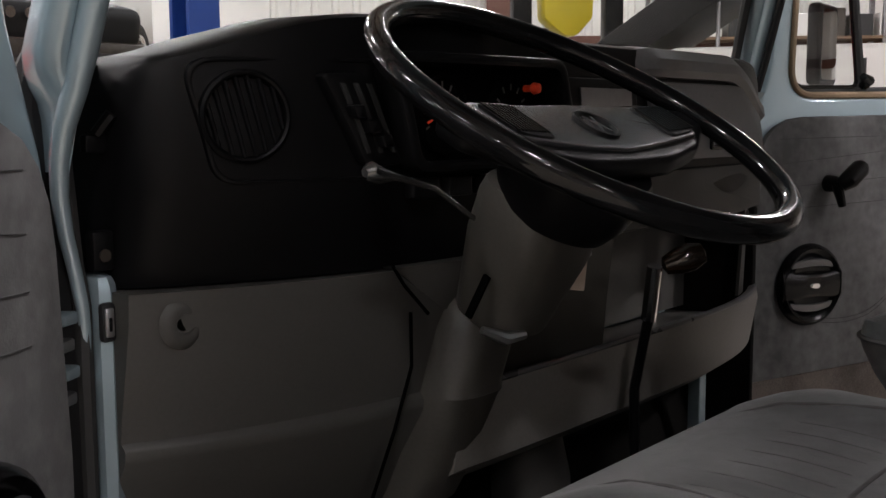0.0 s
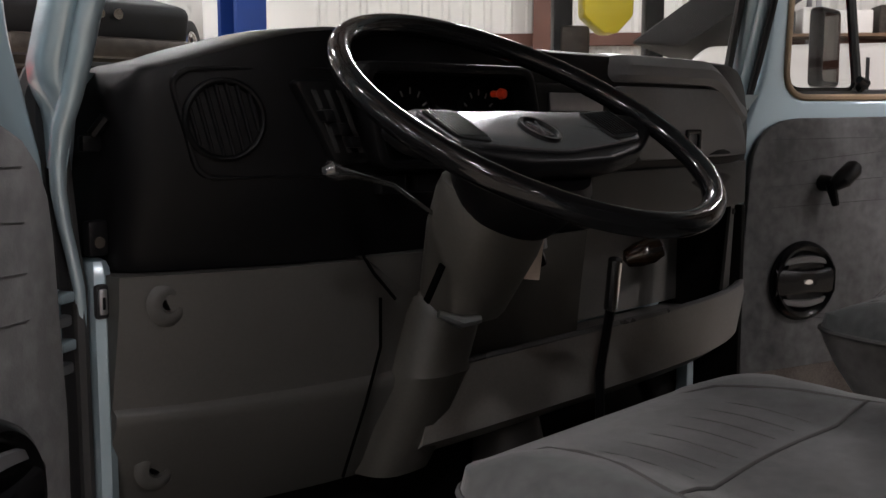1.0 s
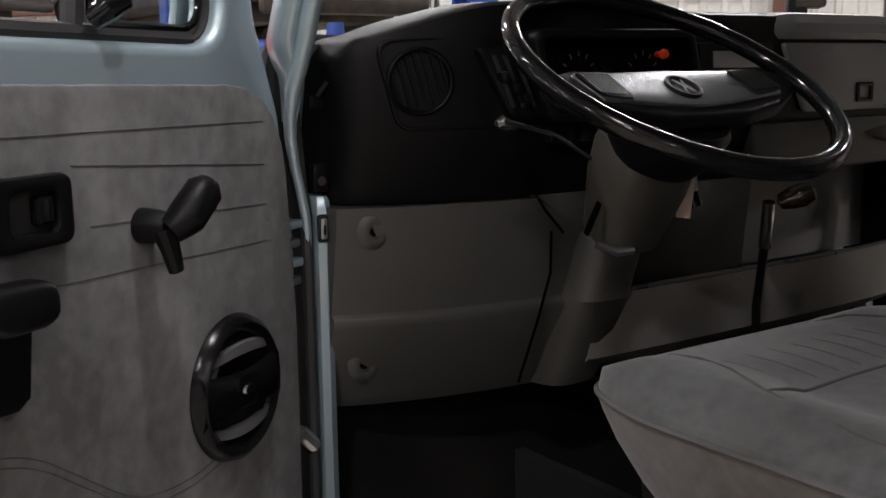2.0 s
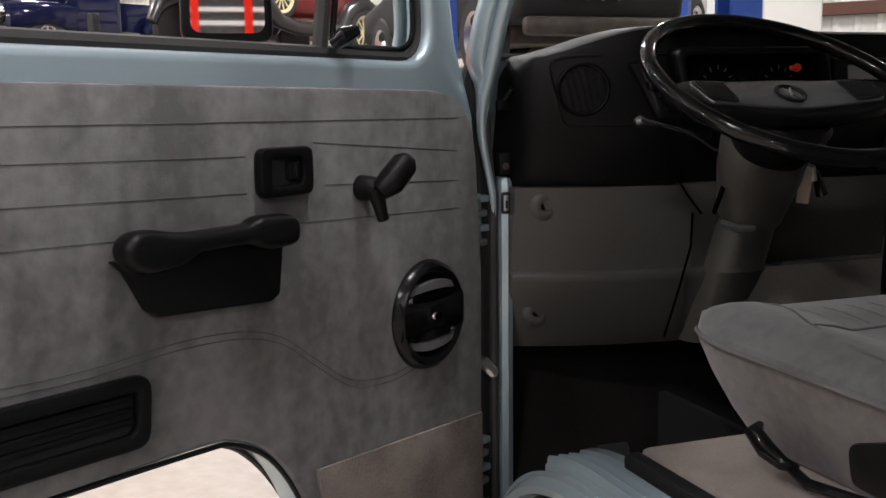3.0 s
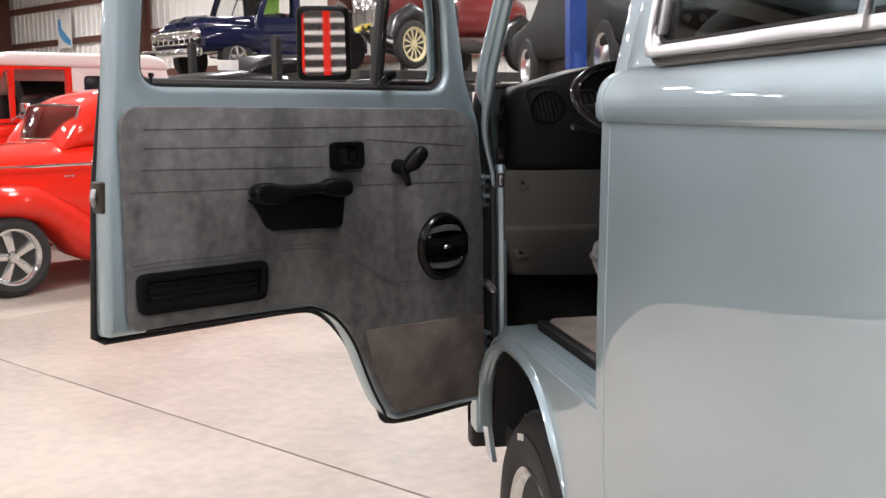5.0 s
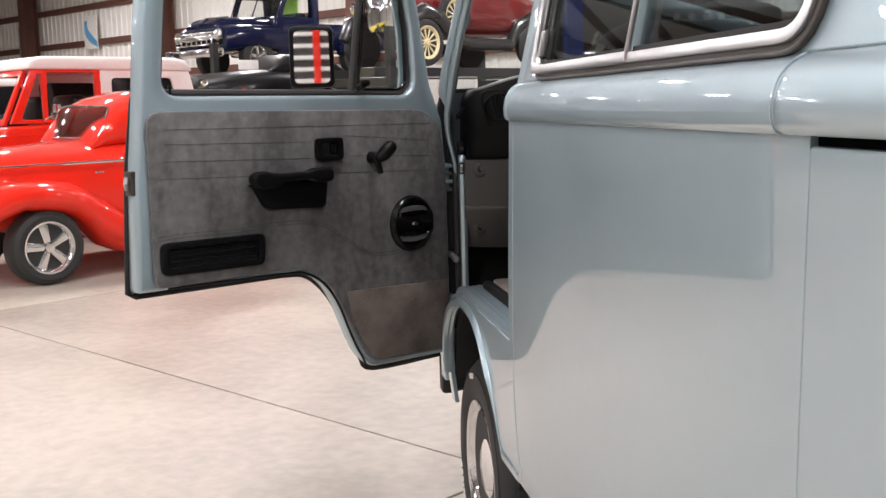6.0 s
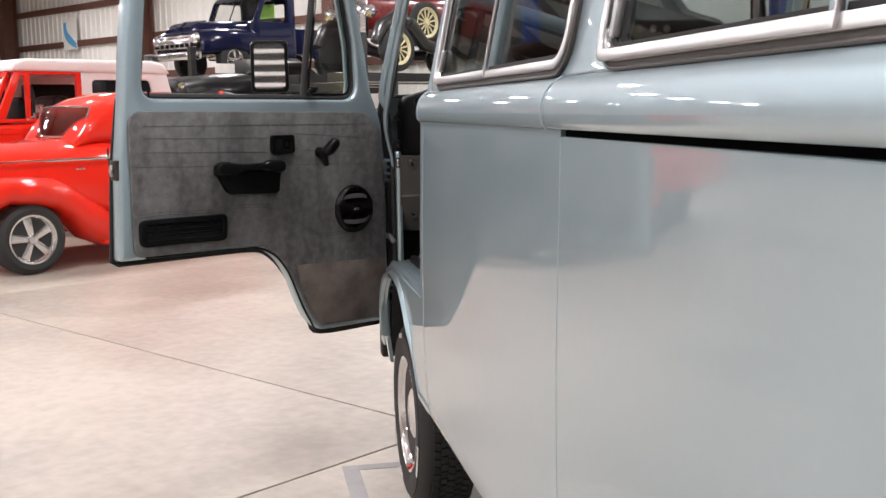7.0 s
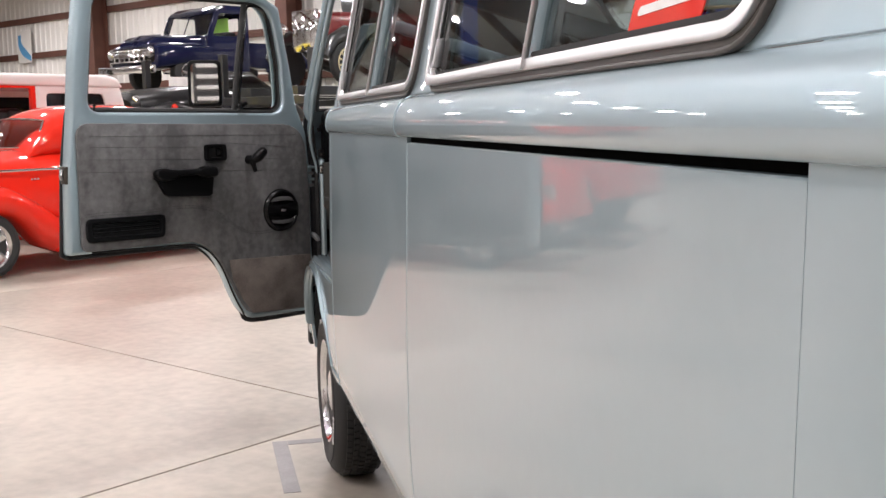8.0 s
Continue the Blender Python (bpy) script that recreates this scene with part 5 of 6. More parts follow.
def road_wheel(y, flip):
    w = new("road_wheel")
    w.parent = van
    w["label"] = "chromed steel wheel with raised white tyre letters"
    x = -0.775 if not flip else 2 * XC + 0.775
    m = Matrix.Translation((x, y, 0.312)) @ pose(0, 0, 0, 0, -90 if not flip else 90, 0)
    ty = part("tyre", lathe([(0.185, -0.02), (0.19, -0.004), (0.205, 0.003), (0.24, 0.006), (0.262, 0.005), (0.264, 0.001), (0.283, -0.006), (0.299, -0.022), (0.304, -0.034), (0.304, -0.150), (0.298, -0.166), (0.25, -0.188), (0.19, -0.18)], 64, m), RUBBER, w)
    verts, faces = [], []
    for i in range(72):
        for j, (h0, h1) in enumerate(((-0.036, -0.056), (-0.060, -0.078), (-0.082, -0.102), (-0.106, -0.124), (-0.128, -0.148))):
            a0 = 2 * math.pi * (i + 0.25 * (j % 2)) / 72
            a1 = a0 + 2 * math.pi / 72 * 0.78
            sk = 0.010 if j % 2 else -0.010
            k = len(verts)
            for a, r in ((a0, 0.302), (a1, 0.302), (a1, 0.312), (a0, 0.312)):
                for h, da in ((h0, 0), (h1, sk)):
                    verts.append(m @ Vector((r * math.cos(a + da), r * math.sin(a + da), h)))
            faces += [(k + 0, k + 1, k + 3, k + 2), (k + 2, k + 3, k + 5, k + 4), (k + 4, k + 5, k + 7, k + 6), (k + 6, k + 7, k + 1, k + 0), (k, k + 2, k + 4, k + 6), (k + 1, k + 7, k + 5, k + 3)]
    me = bpy.data.meshes.new("tread")
    me.from_pydata(verts, [], faces)
    me.materials.append(RUBBER)
    tr = new("tread", me)
    tr.parent = ty
    for a0, ws in ((104, (3, 3.4, 3, 1.6, 3, 2.6)), (150, (3, 1.4, 3)), (238, (3, 3.4, 3, 1.6, 3, 2.6)), (8, (3, 1.4, 3))):
        a = a0
        for wd in ws:
            bar = [(0.247, radians(a)), (0.247, radians(a + wd)), (0.262, radians(a + wd)), (0.262, radians(a))]
            part("white_bar", slab([[(r * math.cos(t), r * math.sin(t)) for r, t in bar]], lambda u, v, q: m @ Vector((u, v, q)), 0.002, 0.0075, 0.0), LETTER, ty)
            a += wd + 1.6
    part("rim", lathe([(0.0, -0.05), (0.10, -0.05), (0.13, -0.045), (0.150, -0.028), (0.160, -0.030), (0.170, -0.012), (0.188, 0.001), (0.191, -0.008), (0.172, -0.03), (0.17, -0.08)], 48, m), CHROME, w)
    part("hub_cap", lathe([(0.0, -0.008), (0.06, -0.012), (0.095, -0.026), (0.118, -0.030), (0.124, -0.040), (0.126, -0.05)], 40, m), CHROME, w)


for flip in (False, True):
    for y in (FRONT_AXLE, REAR_AXLE):
        road_wheel(y, flip)

# red sign lying against the rear side window
sg = part("red_sign", slab([rounded([(-2.445, 1.376), (-2.285, 1.376), (-2.300, 1.477), (-2.470, 1.480)], 0.006)], lambda u, v, w: Vector((upper_x(v) + 0.0035 + w, u, v)), 0.0004, 0.0016), RED, van, "red sticker with a white scribble")
part("white_bar", slab([rounded([(-2.435, 1.396), (-2.305, 1.392), (-2.308, 1.401), (-2.440, 1.406)], 0.006)], lambda u, v, w: Vector((upper_x(v) + 0.0035 + w, u, v)), -0.0006, 0.0003), LETTER, sg)

# floor markings
tp = tagged(part("floor_tape", join(rbox(-0.955, -0.895, 0.36, 0.985, 0.0005, 0.0015), rbox(-0.894, -0.60, 0.93, 0.985, 0.0005, 0.0015)), TAPE), "worn grey tape mark stuck on the concrete floor", "tape")

# ---- the other vehicles in the hall ----
def parked(u, v, z=0.0, turn=0.0):
    """Nose towards -v; local x runs back along the car, y away from its near side."""
    return HALL @ Matrix.Translation((u, v, z)) @ pose(0, 0, 0, 0, 0, 90 + turn)


def hull(stations, yc, p=3.0, n=28):
    rings = []
    for x, hw, z0, z1 in stations:
        zc, hz = (z0 + z1) / 2, (z1 - z0) / 2
        ring = []
        for k in range(n):
            a = 2 * math.pi * k / n
            c, s = math.cos(a), math.sin(a)
            ring.append(Vector((x, yc + hw * math.copysign(abs(c) ** (2 / p), c), zc + hz * math.copysign(abs(s) ** (2 / p), s))))
        rings.append(ring)
    return loft(rings)


def car_wheel(parent, x, y, z, r, width, rim, rim_r, spokes=5, far=False):
    m = Matrix.Translation((x, y, z)) @ pose(0, 0, 0, -90 if far else 90, 0, 0)
    w = part("wheel", lathe([(rim_r, -0.03), (rim_r + 0.01, 0.0), (r * 0.85, 0.006), (r * 0.97, -0.012), (r, -0.04), (r, -width + 0.03), (r * 0.95, -width), (rim_r, -width)], 40, m), RUBBER, parent)
    part("wheel_rim", lathe([(rim_r * 0.80, -0.05), (rim_r * 0.86, -0.02), (rim_r * 0.95, 0.0), (rim_r * 1.02, 0.002), (rim_r * 1.02, -0.03), (rim_r * 0.9, -0.09)], 36, m), rim, w)
    part("wheel_back", lathe([(0.0, -0.09), (rim_r * 0.92, -0.09), (rim_r * 0.92, -0.10)], 24, m), DARK, w)
    part("wheel_hub", lathe([(0.0, 0.002), (rim_r * 0.18, 0.0), (rim_r * 0.26, -0.03), (rim_r * 0.28, -0.08)], 24, m), rim, w)
    for k in range(spokes):
        a = 360 * k / spokes + 12
        wd = rim_r * (0.16 if spokes < 8 else 0.05)
        bm = slab([rounded([(-wd * 0.8, rim_r * 0.15), (wd * 0.8, rim_r * 0.15), (wd * 1.2, rim_r * 0.88), (-wd * 1.2, rim_r * 0.88)], wd * 0.3, 2)], lambda u, v, q: Vector((u, v, q)), -0.055, -0.018, 0.006)
        part("spoke", move(bm, m @ pose(0, 0, 0, 0, 0, a)), rim, w)
    return w


def red_coupe():
    t = thing("red_coupe", "glossy red vintage coupe with chrome five-spoke wheels", "car")
    part("body", hull([(0.12, 0.22, 0.50, 0.86), (0.2, 0.32, 0.44, 0.95), (0.45, 0.42, 0.40, 1.0), (0.9, 0.53, 0.36, 1.05), (1.38, 0.63, 0.32, 1.09), (1.6, 0.68, 0.30, 1.10), (2.4, 0.74, 0.28, 1.08), (3.2, 0.74, 0.28, 1.02), (3.9, 0.64, 0.34, 0.84), (4.3, 0.45, 0.42, 0.62)], 0.85), RED, t)
    part("cabin", hull([(1.42, 0.50, 1.0, 1.06), (1.54, 0.53, 1.0, 1.24), (1.66, 0.55, 1.0, 1.375), (1.78, 0.56, 1.0, 1.44), (1.98, 0.58, 1.0, 1.49), (2.5, 0.58, 1.0, 1.50), (3.1, 0.55, 0.95, 1.41), (3.6, 0.47, 0.9, 1.18), (3.98, 0.36, 0.78, 0.88)], 0.85, 3.4), RED, t)
    for side, nm in ((0.29, 0), (1.42, 1)):
        k = -1 if nm == 0 else 1
        sw = slab([rounded([(1.78, 1.12), (1.90, 1.38), (2.44, 1.40), (2.48, 1.12)], 0.05)], lambda u, v, w: Vector((u, side + k * (w - 0.30 * max(0.0, v - 1.1)), v)), -0.02, 0.006, 0.003)
        part("side_window", sw, TINTED, t)
        bm = hull([(0.18, 0.08, 0.48, 0.60), (0.3, 0.17, 0.44, 0.70), (0.5, 0.22, 0.50, 0.77), (0.7, 0.235, 0.575, 0.80), (0.9, 0.24, 0.55, 0.80), (1.08, 0.24, 0.51, 0.785), (1.2, 0.235, 0.42, 0.73), (1.36, 0.225, 0.24, 0.64), (1.55, 0.20, 0.16, 0.50), (1.75, 0.14, 0.16, 0.34)], 0.25 if nm == 0 else 1.45, 2.6)
        part("front_fender", bm, RED, t)
        bm = hull([(2.85, 0.12, 0.18, 0.40), (3.0, 0.19, 0.20, 0.60), (3.15, 0.22, 0.45, 0.72), (3.4, 0.23, 0.58, 0.78), (3.65, 0.22, 0.52, 0.74), (3.9, 0.19, 0.28, 0.62), (4.15, 0.12, 0.26, 0.44)], 0.27 if nm == 0 else 1.43, 2.6)
        part("rear_fender", bm, RED, t)
        part("running_board", rbox(1.5, 3.1, 0.08 if nm == 0 else 1.32, 0.38 if nm == 0 else 1.62, 0.18, 0.23, 0.02), RED, t)
        for x in (0.86, 3.42):
            car_wheel(t, x, 0.06 if nm == 0 else 1.64, 0.29, 0.29, 0.21, CHROME, 0.20, 5, nm == 1)
        lp = lathe([(0.0, 0.05), (0.07, 0.03), (0.09, 0.0), (0.07, -0.08), (0.02, -0.14)], 24, Matrix.Translation((0.24, 0.28 if nm == 0 else 1.42, 0.74)) @ pose(0, 0, 0, 0, -90, 0))
        part("headlamp", lp, CHROME, t)
        line = [(0.25, 0.37), (0.45, 0.43), (0.9, 0.535), (1.38, 0.635), (1.72, 0.70)]
        part("chrome_strip", tube([(x, 0.85 + k * (h + 0.002), 0.90 + 0.02 * x / 1.7) for x, h in line], 0.012, 8), CHROME, t)
    scr = []
    for y in lin(0.42, 1.28, 8):
        e = abs(y - 0.85) / 0.43
        scr.append([Vector((1.43 + 0.10 * e * e + 0.42 * (z - 1.095), y, z)) for z in lin(1.095, 1.362 - 0.02 * e * e, 5)])
    part("windscreen", shell(scr, (-0.012, 0, 0.006)), TINT, t)
    edge = [r[0] for r in scr] + scr[-1][1:-1] + [r[-1] for r in scr][::-1] + scr[0][1:-1][::-1]
    part("screen_trim", tube([p + Vector((-0.012, 0, 0.006)) for p in edge], 0.010, 6, True), CHROME, t)
    for k in range(6):
        part("letter_bar", rbox(1.36 + k * 0.028, 1.38 + k * 0.028, 0.215, 0.222, 0.825, 0.842, 0.002, 1), CHROME, t)
    part("door_gap", rbox(1.640, 1.646, 0.175, 0.20, 0.40, 1.0), DARK, t)
    t.matrix_basis = parked(-5.47, 0.09)


def off_roader():
    t = thing("off_roader", "boxy red off-roader with a white hard top", "car")
    W = 1.75

    def side(u, v, w):
        return Vector((u, w, v))

    part("body", slab([rounded([(0.05, 0.62), (0.05, 1.13), (1.70, 1.20), (3.85, 1.25), (3.85, 0.60), (3.55, 0.55), (3.45, 0.80), (3.15, 0.88), (2.85, 0.80), (2.75, 0.50), (1.25, 0.50), (1.15, 0.80), (0.85, 0.88), (0.55, 0.80), (0.45, 0.55)], 0.04, 3)], side, 0.0, W, 0.05, 3), RED, t)
    part("belt_groove", rbox(0.3, 3.8, -0.006, 0.004, 1.10, 1.118, 0.002, 1), RED, t)
    for y0, y1 in ((0.03, 0.08), (W - 0.08, W - 0.03)):
        part("door_frame", slab([[(1.71, 1.22), (1.96, 1.76), (2.68, 1.76), (2.68, 1.22)], rounded([(2.095, 1.26), (2.105, 1.715), (2.615, 1.715), (2.615, 1.26)], 0.02)[::-1], rounded([(1.82, 1.26), (2.01, 1.70), (2.05, 1.70), (2.055, 1.26)], 0.01)[::-1]], side, y0, y1, 0.006), RED, t)
        part("rear_top_side", slab([[(2.66, 1.24), (2.66, 1.76), (3.72, 1.76), (3.86, 1.24)], rounded([(2.80, 1.32), (2.80, 1.66), (3.50, 1.66), (3.58, 1.32)], 0.05)[::-1]], side, y0, y1, 0.01), WHITE, t)
        part("rear_side_glass", slab([[(2.78, 1.30), (2.78, 1.68), (3.55, 1.68), (3.60, 1.30)]], side, (y0 + y1) / 2 - 0.003, (y0 + y1) / 2 + 0.003), TINTED, t)
        part("vent_post", rbox(2.058, 2.092, y0 + 0.004, y1 - 0.01, 1.25, 1.70), BLACK, t)
    part("hard_top", slab([rounded([(1.90, 1.745), (1.92, 1.83), (2.05, 1.875), (3.55, 1.875), (3.68, 1.84), (3.76, 1.73)], 0.03)], side, 0.0, W, 0.03, 3), WHITE, t)
    part("windscreen_frame", slab([[(0.12, 0.0), (W - 0.12, 0.0), (W - 0.15, 0.56), (0.15, 0.56)], [(0.19, 0.06), (0.20, 0.50), (W - 0.20, 0.50), (W - 0.19, 0.06)]], lambda u, v, w: Vector((1.69 + 0.45 * v + w, u, 1.21 + v * 0.95)), -0.02, 0.02, 0.005), RED, t)
    m = part("side_mirror", rbox(2.06, 2.09, -0.26, -0.12, 1.29, 1.40, 0.01), CHROME, t)
    part("mirror_arm", tube([(2.08, -0.15, 1.32), (2.04, -0.05, 1.26), (2.02, 0.01, 1.22)], 0.009, 8), CHROME, m)
    for far in (False, True):
        for x in (0.85, 3.15):
            car_wheel(t, x, 0.03 if not far else W - 0.03, 0.37, 0.37, 0.24, WHITE, 0.20, 5, far)
    part("dashboard", rbox(1.74, 1.95, 0.15, W - 0.15, 1.10, 1.27, 0.03), BLACK, t)
    for y in (0.45, 1.25):
        part("seat", rbox(2.45, 2.62, y - 0.24, y + 0.24, 1.0, 1.50, 0.06, 3), BLACK, t)
    t.matrix_basis = parked(-7.85, 0.06)


def box_wagon(name, label, paint, u, v, z, length=4.4, roof=1.75):
    t = thing(name, label, "car")
    W = 1.75

    def side(uu, vv, w):
        return Vector((uu, w, vv))

    part("body", slab([rounded([(0.05, 0.45), (0.05, 0.95), (1.1, 1.08), (length, 1.10), (length, 0.45)], 0.08, 3)], side, 0.0, W, 0.06, 3), paint, t)
    holes = [rounded([(1.5, 1.14), (1.75, roof - 0.1), (2.5, roof - 0.1), (2.5, 1.14)], 0.03)[::-1], rounded([(2.62, 1.14), (2.62, roof - 0.1), (length - 0.25, roof - 0.1), (length - 0.2, 1.14)], 0.03)[::-1]]
    part("roof_shell", slab([rounded([(1.1, 1.08), (1.6, roof), (length - 0.1, roof), (length, 1.08)], 0.08, 3)] + holes, side, 0.05, W - 0.05, 0.03), paint, t)
    for a, b in ((1.55, 2.5), (2.62, length - 0.22)):
        part("side_glass", rbox(a, b, 0.09, W - 0.09, 1.14, roof - 0.1), TINTED, t)
    for far in (False, True):
        for x in (0.8, length - 0.85):
            car_wheel(t, x, -0.01 if not far else W + 0.01, 0.33, 0.33, 0.2, CHROME, 0.19, 5, far)
    part("bumper", rbox(-0.02, 0.10, 0.05, W - 0.05, 0.42, 0.56, 0.03), CHROME, t)
    t.matrix_basis = parked(u, v, z)
    return t


def lift(name, u, v, z, length, width, label, paint):
    """Four-post lift: two runways and four posts."""
    t = thing(name, label, "car lift")
    for y in (0.05, width - 0.50):
        part("runway", rbox(-0.3, length + 0.3, y, y + 0.45, -0.16, -0.02, 0.01, 1), paint, t)
    for x in (-0.25, length + 0.25):
        part("cross_beam", rbox(x - 0.07, x + 0.07, -0.22, width + 0.22, -0.30, -0.165, 0.01, 1), paint, t)
        for y in (-0.25, width + 0.25):
            part("post", rbox(x - 0.06, x + 0.06, y - 0.06, y + 0.06, -z, 0.55, 0.008, 1), paint, t)
    t.matrix_basis = parked(u, v, z)


def navy_pickup():
    t = thing("pickup_truck", "navy blue vintage pickup raised on a lift", "truck")
    part("front_body", hull([(0.0, 0.70, 0.42, 0.86), (0.08, 0.80, 0.38, 0.93), (0.3, 0.86, 0.40, 0.96), (0.8, 0.88, 0.50, 0.97), (1.1, 0.88, 0.42, 0.97), (1.32, 0.86, 0.40, 0.96)], 0.9, 4.5), NAVY, t)
    part("bonnet", hull([(0.06, 0.50, 0.75, 0.98), (0.2, 0.56, 0.8, 1.08), (0.7, 0.60, 0.8, 1.12), (1.30, 0.66, 0.8, 1.15)], 0.9, 3.5), NAVY, t)
    for y0, y1 in ((0.10, 0.16), (1.64, 1.70)):
        part("cab_side", slab([rounded([(1.25, 0.40), (1.25, 1.10), (1.46, 1.60), (1.68, 1.72), (2.15, 1.72), (2.30, 1.58), (2.32, 0.40)], 0.06, 3), rounded([(1.40, 1.12), (1.58, 1.56), (2.12, 1.57), (2.14, 1.12)], 0.05)[::-1]], lambda a, b, w: Vector((a, w, b)), y0, y1, 0.02, 2), NAVY, t)
    part("cab_roof", slab([rounded([(1.42, 1.56), (1.50, 1.64), (1.70, 1.74), (2.15, 1.74), (2.32, 1.60), (2.30, 1.56), (2.12, 1.69), (1.70, 1.69), (1.50, 1.57)], 0.02, 2)], lambda a, b, w: Vector((a, w, b)), 0.13, 1.67, 0.02, 2), NAVY, t)
    part("cab_back", slab([[(0.13, 0.45), (1.67, 0.45), (1.67, 1.64), (0.13, 1.64)], rounded([(0.40, 1.18), (0.40, 1.52), (1.40, 1.52), (1.40, 1.18)], 0.06)], lambda a, b, w: Vector((2.27 + w, a, b)), 0.0, 0.04), NAVY, t)
    part("cowl", rbox(1.22, 1.50, 0.13, 1.67, 0.45, 1.12, 0.04), NAVY, t)
    part("bench_seat", rbox(1.85, 2.10, 0.25, 1.55, 0.70, 1.22, 0.05), BLACK, t)
    part("windscreen", shell([[Vector((1.25 + 0.46 * (z - 1.12), y, z)) for z in (1.12, 1.34, 1.57)] for y in lin(0.18, 1.62, 4)], (-0.006, 0, 0.003)), GLASS, t)
    part("screen_pillar", tube([(1.24, 0.9, 1.12), (1.45, 0.9, 1.58)], 0.012, 8), NAVY, t)
    part("green_sheet", rbox(1.93, 1.94, 0.3, 0.8, 1.2, 1.5), GREEN, t)
    bed = part("bed", rbox(2.38, 4.2, 0.25, 1.55, 0.50, 1.02, 0.03), NAVY, t)
    for y in (0.12, 1.68):
        part("rear_fender", hull([(2.8, 0.08, 0.40, 0.55), (2.95, 0.13, 0.50, 0.78), (3.25, 0.14, 0.62, 0.86), (3.55, 0.13, 0.50, 0.78), (3.75, 0.08, 0.38, 0.55)], y, 2.6), NAVY, t)
    part("grille", slab([rounded([(0.15, 0.55), (0.15, 0.84), (1.65, 0.84), (1.65, 0.55)], 0.08)], lambda a, b, w: Vector((w, a, b)), -0.03, 0.03, 0.01), BLACK, t)
    part("grille_bar", hull([(-0.06, 0.55, 0.66, 0.74), (-0.03, 0.62, 0.64, 0.78), (0.03, 0.62, 0.64, 0.78)], 0.9, 3), CHROME, t)
    part("bumper", rbox(-0.20, -0.06, -0.02, 1.82, 0.34, 0.50, 0.04), CHROME, t)
    for z in (0.58, 0.80):
        part("grille_bar", rbox(-0.05, 0.0, 0.20, 1.60, z - 0.018, z + 0.018, 0.012), CHROME, t)
    for k in range(7):
        part("grille_tooth", rbox(-0.055, 0.0, 0.38 + k * 0.17, 0.42 + k * 0.17, 0.58, 0.80, 0.01), CHROME, t)
    part("bonnet_trim", tube([(0.02, 0.9, 0.99), (0.2, 0.9, 1.09), (0.7, 0.9, 1.145)], 0.014, 8), CHROME, t)
    for y in (0.24, 1.56):
        part("headlamp", lathe([(0.0, 0.05), (0.08, 0.035), (0.11, 0.0), (0.12, -0.03)], 24, Matrix.Translation((-0.03, y, 0.74)) @ pose(0, 0, 0, 0, -90, 0)), CHROME, t)
    for far in (False, True):
        for x in (0.78, 3.26):
            car_wheel(t, x, 0.08 if not far else 1.72, 0.35, 0.35, 0.2, CHROME, 0.20, 5, far)
    part("plate_bar", rbox(0.9, 1.35, -0.35, -0.34, 0.02, 0.2), LETTER, t)
    t.matrix_basis = parked(-14.4, 8.82, 1.94)


def vintage_tourer():
    t = thing("vintage_car", "dark red and black vintage car with cream spoked wheels", "car")
    part("bonnet", hull([(0.35, 0.30, 0.60, 1.22), (0.6, 0.34, 0.58, 1.24), (1.5, 0.44, 0.55, 1.28)], 0.85, 3.5), MAROON, t)
    part("body", hull([(1.5, 0.46, 0.50, 1.28), (1.8, 0.62, 0.48, 1.30), (2.9, 0.66, 0.48, 1.30), (3.5, 0.55, 0.55, 1.2)], 0.85, 4), MAROON, t)
    part("top", hull([(1.7, 0.58, 1.28, 1.80), (2.2, 0.62, 1.28, 1.88), (3.2, 0.60, 1.25, 1.84), (3.45, 0.5, 1.2, 1.6)], 0.85, 4), CHARCOAL, t)
    part("radiator", rbox(0.28, 0.36, 0.55, 1.15, 0.55, 1.25, 0.03), CHROME, t)
    for y in (0.16, 1.54):
        part("front_fender", tube([(0.1, y, 0.45), (0.25, y, 0.70), (0.55, y, 0.84), (0.9, y, 0.74), (1.2, y, 0.46), (1.6, y, 0.36), (2.6, y, 0.36)], [0.07, 0.11, 0.13, 0.13, 0.11, 0.10, 0.10], 12), CHARCOAL, t)
        part("rear_fender", tube([(2.6, y, 0.40), (2.8, y, 0.66), (3.15, y, 0.80), (3.5, y, 0.66), (3.7, y, 0.42)], [0.09, 0.12, 0.13, 0.12, 0.08], 12), CHARCOAL, t)
        part("headlamp", lathe([(0.0, 0.06), (0.09, 0.04), (0.11, 0.0), (0.06, -0.10)], 24, Matrix.Translation((0.22, y + (0.2 if y < 1 else -0.2), 0.95)) @ pose(0, 0, 0, 0, -90, 0)), CHROME, t)
    for far in (False, True):
        for x in (0.55, 3.10):
            car_wheel(t, x, 0.06 if not far else 1.64, 0.36, 0.36, 0.13, CREAM, 0.25, 12, far)
    car_wheel(t, 1.25, 0.10, 0.80, 0.34, 0.12, CREAM, 0.24, 12)
    t.matrix_basis = parked(-9.35, 8.50, 1.88)


